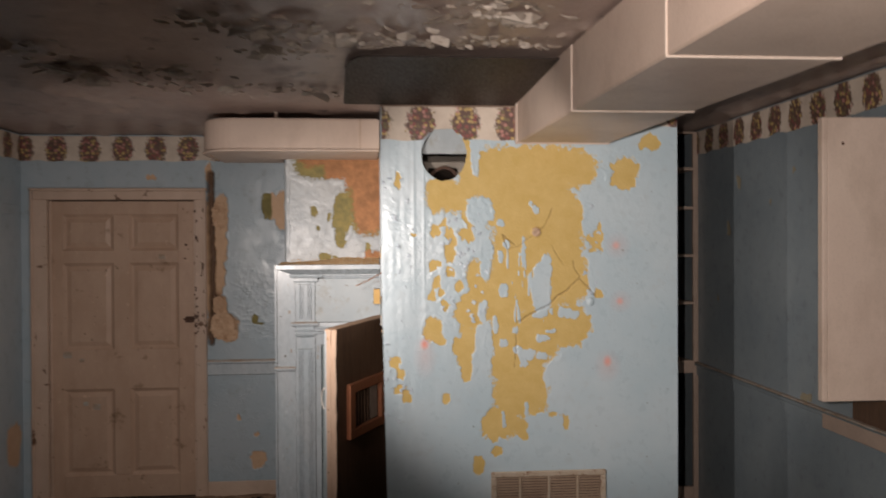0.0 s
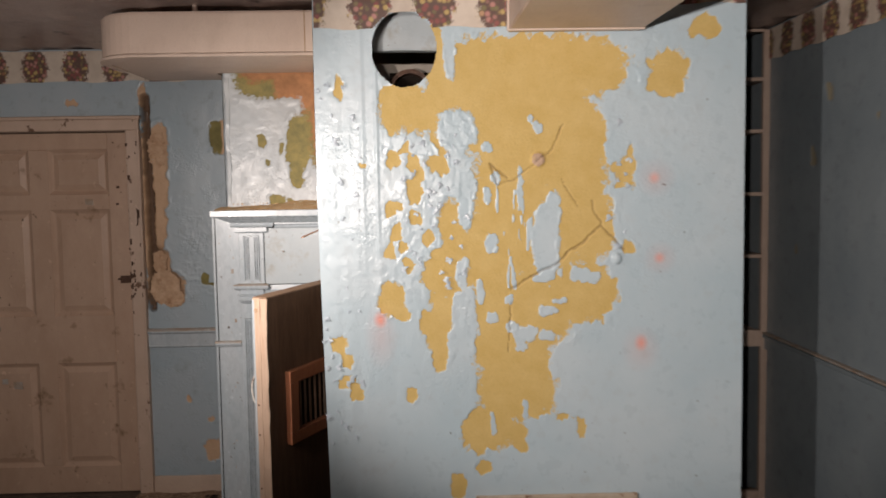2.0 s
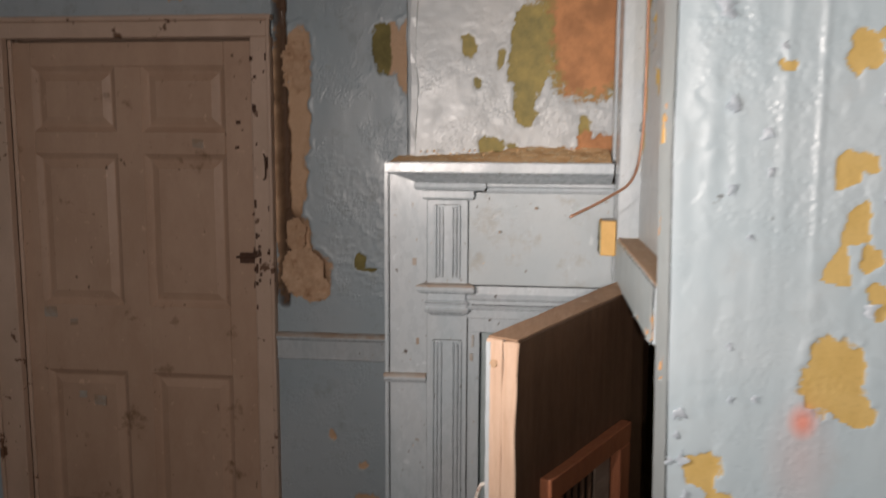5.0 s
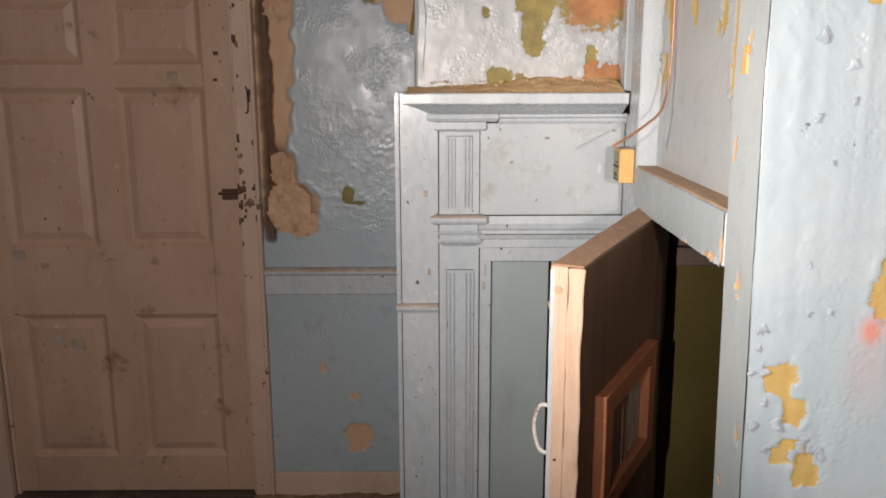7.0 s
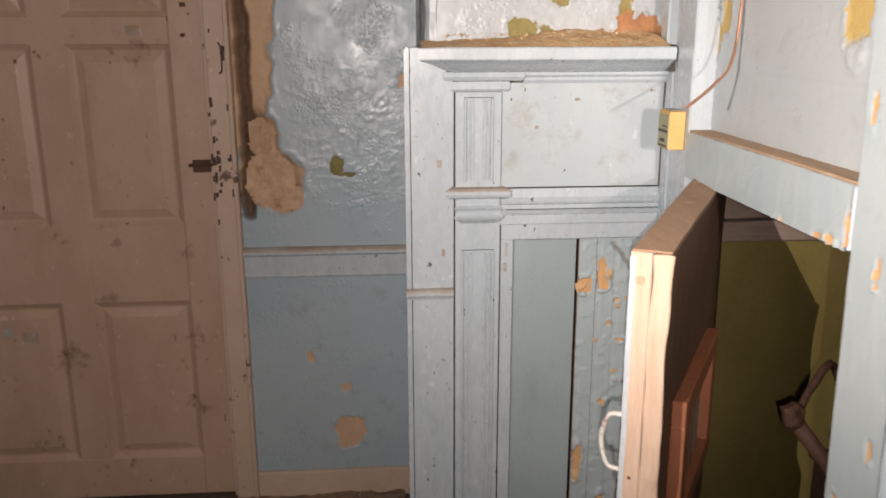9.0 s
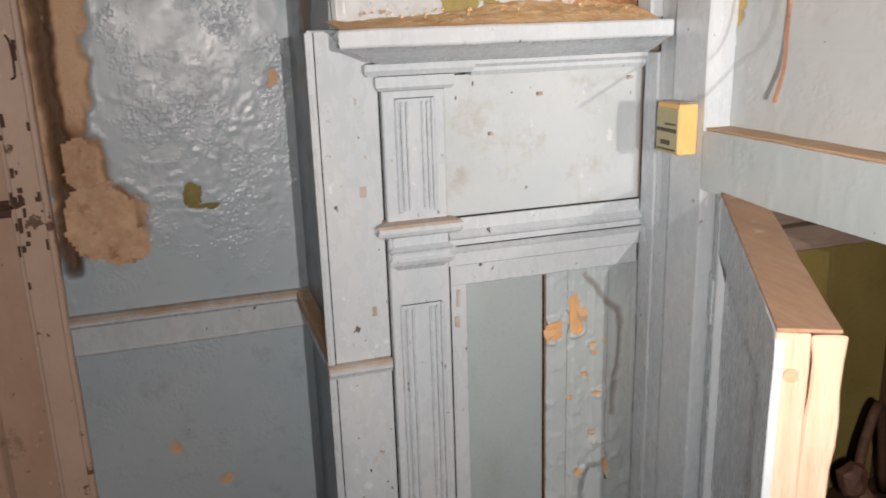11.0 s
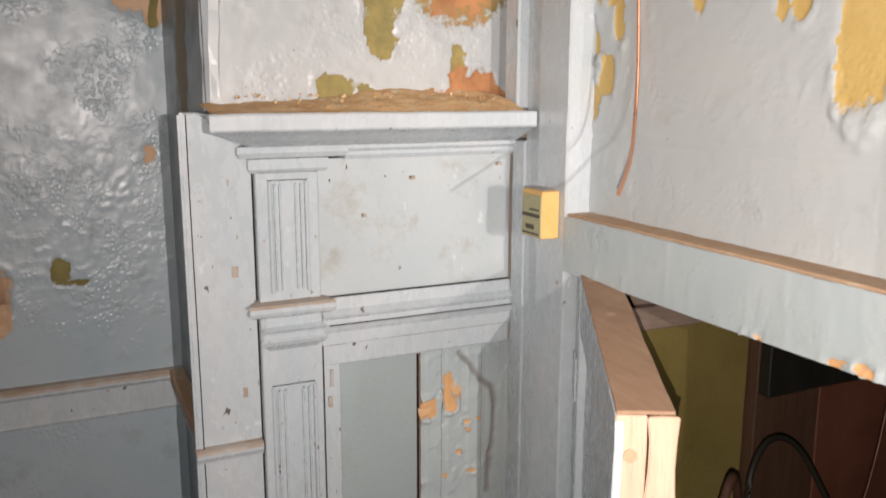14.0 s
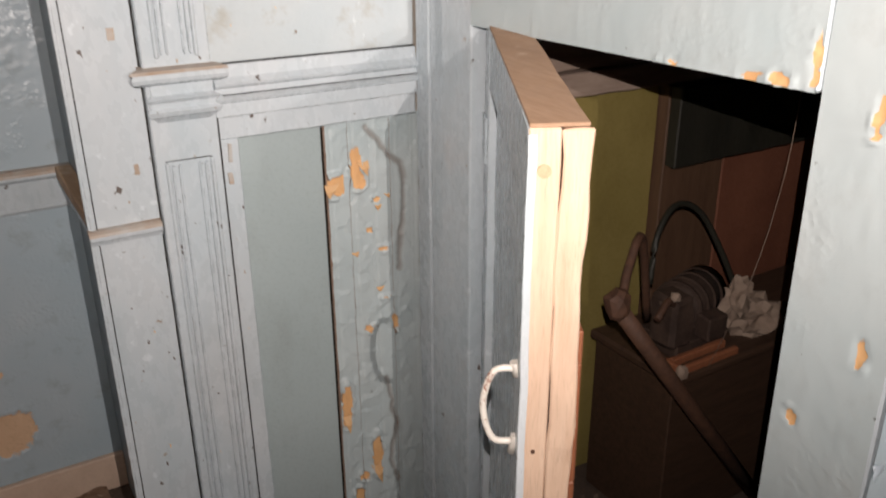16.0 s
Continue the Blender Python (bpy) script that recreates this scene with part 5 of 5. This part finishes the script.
tagged(part("wooden_pole", join(rod([(0.275, 4.565, 0.745), (0.53, 4.56, 0.42), (0.82, 4.555, 0.055)], 0.017, 10), lump((0.275, 4.565, 0.75), (0.028, 0.024, 0.03), 3, 0.4, 2), rod(bend([(0.29, 4.57, 0.76), (0.33, 4.60, 0.80), (0.40, 4.64, 0.83), (0.50, 4.70, 0.60)], 5), 0.009, 8)), m_iron), "dusty dark pole leaning inside the closet", "pole")
tagged(part("hanging_thread", rod(bend([(0.55, 4.45, 1.245), (0.56, 4.46, 1.0), (0.56, 4.5, 0.75), (0.58, 4.59, 0.50)], 5), 0.0007, 5), m_cloth), "thin dusty thread hanging in the closet", "thread")

# ---------------------------------------------------------------- open closet door
hinge = Vector((0.090, 4.738, 0))
way = Vector((-0.505, -0.863, 0)).normalized()
TURN_M = Matrix.Translation(hinge) @ Matrix(((way.x, -way.y, 0, 0), (way.y, way.x, 0, 0), (0, 0, 1, 0), (0, 0, 0, 1)))
# local x runs from the hinge to the free edge, local +y is the closet-side face
leaf = empty("closet_door", "small blue wooden closet door standing open, pine edge bare", "cupboard door")
DW, DT = 0.602, 0.064


def sag(bm):
    for v in bm.verts:
        v.co.z -= 0.05 * v.co.x
    return moved(bm, TURN_M)


side_sign = 1 if (TURN_M.to_3x3() @ Vector((0, 1, 0))).x > 0 else -1


def slab(x0, x1, y0, y1, z0, z1, amount=0.0012, cell=0.04, bevel=0.002):
    a, b = side_sign * y0, side_sign * y1
    return sag(rough_box(x0, x1, min(a, b), max(a, b), z0, z1, amount, cell, bevel))


TOPZ = 1.252
part("outer_stile", slab(0.0, 0.075, 0.0, 0.034, 0.07, TOPZ), m_trim, leaf)
part("outer_stile", slab(DW - 0.075, DW - 0.006, 0.0, 0.034, 0.07, TOPZ), m_trim, leaf)
part("outer_rail", slab(0.075, DW - 0.075, 0.001, 0.034, TOPZ - 0.09, TOPZ), m_trim, leaf)
part("outer_rail", slab(0.075, DW - 0.075, 0.001, 0.034, 0.07, 0.19), m_trim, leaf)
part("outer_panel", slab(0.075, DW - 0.075, 0.014, 0.034, 0.19, TOPZ - 0.09), m_trim, leaf)
part("bare_strip", slab(DW - 0.15, DW - 0.12, 0.0125, 0.0142, 0.60, 1.0, 0.002, 0.03), m_worn, leaf, "strip of bare brown wood")
part("free_edge", slab(DW - 0.006, DW, 0.0, 0.034, 0.07, TOPZ, 0.0008), m_pine, leaf, "bare pale pine edge")
part("paint_run", slab(DW - 0.0055, DW + 0.0007, -0.0008, 0.009, 0.07, TOPZ - 0.006, 0.0016, 0.016, 0.001), m_trim, leaf, "pale blue paint run over the pine edge")
part("backing_board", slab(0.0, DW - 0.004, 0.0355, DT, 0.07, TOPZ - 0.001, 0.0016), m_dark, leaf, "dark brown rough back")
part("backing_edge", slab(DW - 0.004, DW + 0.001, 0.0345, DT + 0.002, 0.07, TOPZ - 0.003, 0.0050, 0.010), m_pine, leaf, "splintered pale board edge")
part("top_edge", slab(0.0, DW - 0.004, 0.001, DT - 0.001, TOPZ - 0.0005, TOPZ + 0.004, 0.0012, 0.03, 0.001), m_top, leaf, "dusty brown top edge")
part("peg", moved(drum((DW - 0.002, side_sign * 0.017, TOPZ - 0.075), (DW + 0.003, side_sign * 0.017, TOPZ - 0.075), 0.0075, 14), TURN_M), m_ledge, leaf, "round wooden peg end")
for z in (0.83, 0.72, 0.52):
    part("nail", moved(drum((DW - 0.001, side_sign * 0.018, z), (DW + 0.0022, side_sign * 0.018, z), 0.0028, 8), TURN_M), m_iron, leaf)
hy = -side_sign
pull = part("handle", moved(rod(bend([(DW - 0.030, 0, 0.927), (DW - 0.030, hy * 0.028, 0.922), (DW - 0.030, hy * 0.040, 0.877), (DW - 0.030, hy * 0.028, 0.830), (DW - 0.030, 0, 0.824)], 6), 0.0044, 10), TURN_M), m_white, leaf, "chipped white bow handle")
part("handle_foot", moved(rod([(DW - 0.030, 0, 0.916), (DW - 0.030, hy * 0.004, 0.935)], 0.0058, 8), TURN_M), m_white, pull)
part("handle_foot", moved(rod([(DW - 0.030, 0, 0.832), (DW - 0.030, hy * 0.004, 0.808)], 0.0058, 8), TURN_M), m_white, pull)
vent = [(0.15, 0.51, 0.918, 0.965), (0.15, 0.51, 0.690, 0.735), (0.15, 0.20, 0.735, 0.918), (0.462, 0.51, 0.735, 0.918)]
grating = part("vent_frame", join(*[slab(x0, x1, DT + 0.0005, DT + 0.026, z0, z1) for x0, x1, z0, z1 in vent]), m_red, leaf, "red-brown wooden vent frame")
# black sheet on the door gives the vent its inner shade
part("vent_shade", slab(0.20, 0.462, DT + 0.0005, DT + 0.003, 0.735, 0.918), m_shade, grating)
part("vent_screen", slab(0.215, 0.290, DT + 0.004, DT + 0.008, 0.74, 0.91, 0.001, 0.01), m_cloth, grating, "pale ribbed strip of screen")
for k in range(5):
    part("vent_slat", slab(0.31 + 0.030 * k, 0.318 + 0.030 * k, DT + 0.003, DT + 0.012, 0.736, 0.917), m_dark, grating)
part("hinge_leaf", moved(box(-0.004, 0.05, side_sign * 0.0 - 0.003, side_sign * 0.0 + 0.001, 1.02, 1.10, 0.001), TURN_M), m_trim, leaf)

# ---------------------------------------------------------------- small things on the closet
card = empty("card_box", "small yellow cardboard box with a drab label fixed to the post", "box")
part("body", rough_box(0.028, FX0, 4.762, 4.828, 1.303, 1.388, 0.0012, 0.02, 0.002), m_card, card)
part("label", rough_box(0.0262, 0.0285, 4.764, 4.826, 1.306, 1.380, 0.0004, 0.03, 0.0003), m_label, card, "drab green label with dark bars")
for z0, z1, y0, y1 in ((1.340, 1.346, 4.766, 4.824), (1.352, 1.355, 4.770, 4.800), (1.318, 1.326, 4.785, 4.812), (1.309, 1.312, 4.768, 4.822)):
    part("print_bar", box(0.0250, 0.0262, y0, y1, z0, z1, 0), m_ink, card)
part("opening", box(0.032, 0.060, 4.768, 4.822, 1.3886, 1.3896, 0), m_worn, card, "torn open top")
tagged(part("copper_wire", rod(bend([(0.104, 4.628, 2.26), (0.104, 4.625, 1.95), (0.104, 4.622, 1.76), (0.100, 4.608, 1.60), (0.080, 4.585, 1.50), (0.020, 4.515, 1.460), (-0.060, 4.432, 1.426)], 8), 0.0031, 8), m_copper), "bare copper wire hanging down the panel with its end loose", "wire")
tagged(part("paper_tab", rough_box(FX0 - 0.004, FX0, 4.035, 4.055, 1.575, 1.62, 0.0015, 0.01, 0.0005), m_card), "yellow scrap of paint hanging from the post", "paint scrap")

# air grille low on the closet wall
grille = empty("air_grille", "dirty cream metal air grille in the closet wall", "air vent")
GX0, GX1, GZ0, GZ1 = 0.570, 1.118, 0.215, 0.572
for x0, x1, z0, z1 in ((GX0, GX1, GZ1 - 0.026, GZ1), (GX0, GX1, GZ0, GZ0 + 0.026), (GX0, GX0 + 0.026, GZ0 + 0.026, GZ1 - 0.026), (GX1 - 0.026, GX1, GZ0 + 0.026, GZ1 - 0.026)):
    part("frame", rough_box(x0, x1, FY - 0.020, FY - 0.004, z0, z1, 0.0008, 0.04, 0.004), m_grille, grille)
# black sheet behind the slats, coloured as the shade of the shaft
part("backing", box(GX0 + 0.02, GX1 - 0.02, FY - 0.0055, FY - 0.0035, GZ0 + 0.02, GZ1 - 0.02, 0), m_shade, grille)
for k in range(3):
    x = GX0 + (GX1 - GX0) * (k + 1) / 4
    part("mullion", rough_box(x - 0.005, x + 0.005, FY - 0.020, FY - 0.006, GZ0 + 0.026, GZ1 - 0.026, 0.0006, 0.05), m_grille, grille)
slat = moved(box(-(GX1 - GX0) / 2 + 0.027, (GX1 - GX0) / 2 - 0.027, -0.006, 0.006, -0.0009, 0.0009, 0), Matrix.Rotation(radians(38), 4, "X"))
slat_me = mesh_of("slat", slat)
slat_me.materials.append(m_slat)
for k in range(24):
    ob = new("slat", slat_me)
    ob.matrix_world = pose((GX0 + GX1) / 2, FY - 0.0125, GZ0 + 0.033 + k * 0.0128)
    ob.parent = grille

# ---------------------------------------------------------------- ducts and the dark sheet overhead
duct = empty("ceiling_duct", "pinkish cream boxed duct running under the ceiling", "duct")
cuts = [(3.955, 0.690, 1.123), (3.90, 0.692, 1.124), (2.96, 0.719, 1.152), (2.11, 0.747, 1.192), (1.05, 0.785, 1.235), (0.0, 0.825, 1.275), (-1.6, 0.875, 1.33)]
for (ya, a0, a1), (yb, b0, b1) in zip(cuts, cuts[1:]):
    bm = prism([(a0, ya - 0.001), (b0, yb + 0.001), (b1, yb + 0.001), (a1, ya - 0.001)], 2.106, 2.338)
    bmesh.ops.bevel(bm, geom=bm.edges[:], offset=0.004, segments=2, affect="EDGES")
    part("section", bm, m_duct, duct)
for y, x0, x1 in cuts[1:-1]:
    part("seam", join(box(x0 - 0.004, x1 + 0.004, y - 0.006, y + 0.006, 2.101, 2.1075, 0.002), box(x0 - 0.005, x0 + 0.001, y - 0.006, y + 0.006, 2.106, 2.335, 0.002), box(x1 - 0.001, x1 + 0.005, y - 0.006, y + 0.006, 2.106, 2.335, 0.002)), m_seam, duct, "raised pale seam")

soffit = empty("rounded_duct", "pinkish cream duct with a rounded end above the mantel", "duct")
ends = [(-0.88 + 0.20 - 0.20 * math.sin(a), 4.50 + 0.20 - 0.20 * math.cos(a)) for a in [math.pi / 2 * k / 10 for k in range(11)]]
outline = [(0.062, 4.50)] + ends + [(-0.88, 5.24), (-0.497, 5.24), (-0.497, 5.022), (0.062, 5.022)]
bm = prism(outline, 2.136, 2.302)
bmesh.ops.bevel(bm, geom=[e for e in bm.edges if abs(e.verts[0].co.z - e.verts[1].co.z) < 1e-4], offset=0.008, segments=2, affect="EDGES")
part("body", bm, m_duct, soffit)
part("seam", join(box(-0.040, -0.036, 4.4985, 4.5005, 2.14, 2.30, 0)), m_ledge, soffit, "thin dark joint")
part("lip", prism([(0.060, 4.492)] + [(x - 0.006 if x < -0.7 else x, y - 0.007) for x, y in ends] + [(-0.886, 4.9), (-0.86, 4.9), (-0.86, 4.70), (-0.70, 4.53), (0.060, 4.52)], 2.128, 2.138), m_duct, soffit)
tagged(part("hanger_rod", rod([(-0.488, 4.62, 2.30), (-0.488, 4.62, 2.352)], 0.011, 10), m_seam), "short white hanger rod above the rounded duct", "rod")

sheet_outline = [(0.700, 3.955), (-0.095, 3.955), (-0.105, 3.93), (-0.075, 3.30), (-0.055, 3.18), (-0.02, 3.13), (0.03, 3.118), (0.712, 3.118)]
bm = prism(sheet_outline, 0.0, 0.006)
for v in bm.verts:
    v.co.z += 2.286 + (3.955 - v.co.y) * 0.040
tagged(part("dark_metal_sheet", bm, m_shield), "dark metal sheet with rounded corners fixed under the ceiling", "metal sheet")

# ---------------------------------------------------------------- cupboard of open shelves and the raised flap by the east wall
cup = empty("shelf_cupboard", "dim cream built-in cupboard with open empty shelves", "shelves")
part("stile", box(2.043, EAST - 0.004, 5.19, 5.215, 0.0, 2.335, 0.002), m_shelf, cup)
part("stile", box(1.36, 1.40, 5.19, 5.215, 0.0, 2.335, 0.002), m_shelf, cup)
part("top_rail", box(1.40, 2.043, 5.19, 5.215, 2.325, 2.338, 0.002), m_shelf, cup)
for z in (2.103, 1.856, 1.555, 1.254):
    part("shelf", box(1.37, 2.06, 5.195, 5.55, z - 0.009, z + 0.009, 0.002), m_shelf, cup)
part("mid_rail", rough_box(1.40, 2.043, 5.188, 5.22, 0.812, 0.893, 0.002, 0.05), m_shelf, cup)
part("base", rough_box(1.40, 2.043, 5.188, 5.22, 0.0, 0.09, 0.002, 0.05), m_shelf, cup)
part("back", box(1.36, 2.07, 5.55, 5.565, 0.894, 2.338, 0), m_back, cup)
# black panel in place of the shade below the shelves
part("lower_back_shade", box(1.36, 2.07, 5.55, 5.565, 0.0, 0.893, 0), m_shade, cup)
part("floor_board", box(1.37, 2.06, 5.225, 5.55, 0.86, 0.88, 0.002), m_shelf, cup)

flap = empty("shutter", "pale tan painted shutter standing open from the wall", "shutter")
part("board", box(1.662, EAST - 0.01, 2.985, 3.010, 1.065, 2.095, 0.003), m_duct, flap)
part("edge_strip", box(1.640, 1.661, 2.980, 3.014, 1.065, 2.095, 0.004), m_duct, flap)
for x, z in ((1.93, 1.38), (1.985, 1.36), (1.94, 1.30), (1.72, 2.0)):
    part("nail_hole", drum((x, 2.9835, z), (x, 2.986, z), 0.006, 10), m_iron, flap)
for z in (1.2, 1.95):
    part("hinge", drum((EAST - 0.012, 3.0, z), (EAST - 0.012, 3.0, z + 0.07), 0.008, 10), m_iron, flap)
sill = empty("window_sill", "tan sill board with a bare brown top on the wall", "sill", kind="structure")
part("board", rough_box(EAST - 0.034, EAST - 0.0275, 1.5, 3.70, 0.802, 0.868, 0.001, 0.1), m_shelf, sill)
part("apron", rough_box(EAST - 0.012, EAST - 0.003, 1.5, 3.5, 0.872, 1.10, 0.001, 0.1), m_dark, sill)

# ---------------------------------------------------------------- loose paint and rubble
flakes = bmesh.new()
rf = random.Random(4)
spots = [(-1.17, 3.13), (-0.82, 3.48), (-0.75, 3.91), (-1.0, 3.67), (-0.30, 2.88), (-0.23, 3.15), (-0.23, 3.90), (-0.08, 2.94), (0.34, 2.96), (0.61, 2.93), (0.11, 2.90), (0.41, 2.62), (-0.42, 2.74), (-1.15, 3.45), (0.32, 2.48)]
for k in range(620):
    cx, cy = spots[k % len(spots)]
    x, y = rf.gauss(cx, 0.13), rf.gauss(cy, 0.07)
    if not (WEST + 0.05 < x < 0.68 and 0.3 < y < 5.4) or (x > -0.12 and y > 3.05) or (x > -0.95 and y > 4.4):
        continue
    s = rf.uniform(0.004, 0.013) * (2.6 if rf.random() < 0.12 else 1)
    n = rf.randint(5, 8)
    tilt = Euler((rf.uniform(-0.8, 0.8), rf.uniform(-0.3, 0.3), rf.uniform(-0.6, 0.6))).to_matrix()
    vs = [flakes.verts.new(Vector((x, y, CEIL - 0.012)) + tilt @ Vector((2.0 * s * rf.uniform(0.5, 1.3) * math.cos(i * 6.283 / n), s * rf.uniform(0.5, 1.2) * math.sin(i * 6.283 / n), 0.35 * s * rf.uniform(-1, 1)))) for i in range(n)]
    flakes.faces.new(vs)
ext = bmesh.ops.solidify(flakes, geom=flakes.faces[:], thickness=0.0015)
tagged(part("ceiling_flakes", flakes, m_flake), "curled pale paint flakes hanging from the ceiling", "paint flakes", kind="stuff")

rub = bmesh.new()
for k in range(420):
    x, y = (rf.uniform(-1.1, -0.1), rf.uniform(4.75, 5.54)) if k < 300 else (rf.uniform(-2.1, 1.9), rf.uniform(2.0, 5.5))
    if -0.56 < x < 1.48 and y > (4.93 if x < 0.06 else 3.93):
        continue
    s = rf.uniform(0.004, 0.022)
    vs = bmesh.ops.create_cube(rub, size=s)["verts"]
    bmesh.ops.scale(rub, verts=vs, vec=(rf.uniform(0.6, 2), rf.uniform(0.6, 1.6), rf.uniform(0.3, 0.8)))
    bmesh.ops.rotate(rub, verts=vs, matrix=Euler((rf.uniform(-0.3, 0.3), rf.uniform(-0.3, 0.3), rf.uniform(0, 6))).to_matrix())
    bmesh.ops.translate(rub, verts=vs, vec=(x, y, 0.2 * s))
tagged(part("plaster_rubble", rub, m_base), "crumbled plaster and paint chips scattered on the floor", "rubble", kind="stuff")


def drift(u, v):
    return 0.002 + 0.022 * grain(u, v, 16, 301, 5) * step(v, 5.0, 5.5) + 0.010 * grain(u, v, 60, 305, 3), {}


m_grit = surface("brown_floor_grit", (0.20, 0.13, 0.09), (0.36, 0.25, 0.175), 0.9, 24, fleck=(0.52, 0.40, 0.30), fleck_at=(0.58, 0.63), fleck_scale=55, strength=0.7, spec=0.1, distance=0.006)
tagged(sheet("plaster_dust", (0, 0, 0), (1, 0, 0), (0, 1, 0), (0, 0, 1), -1.12, -0.545, 4.95, NORTH - 0.021, 0.006, drift, m_grit, gone=lambda u, v: grain(u, v, 7, 310, 4) + 0.55 * (v - 5.30) < 0.42), "brown grit and plaster dust drifted along the baseboard", "dust", kind="stuff")
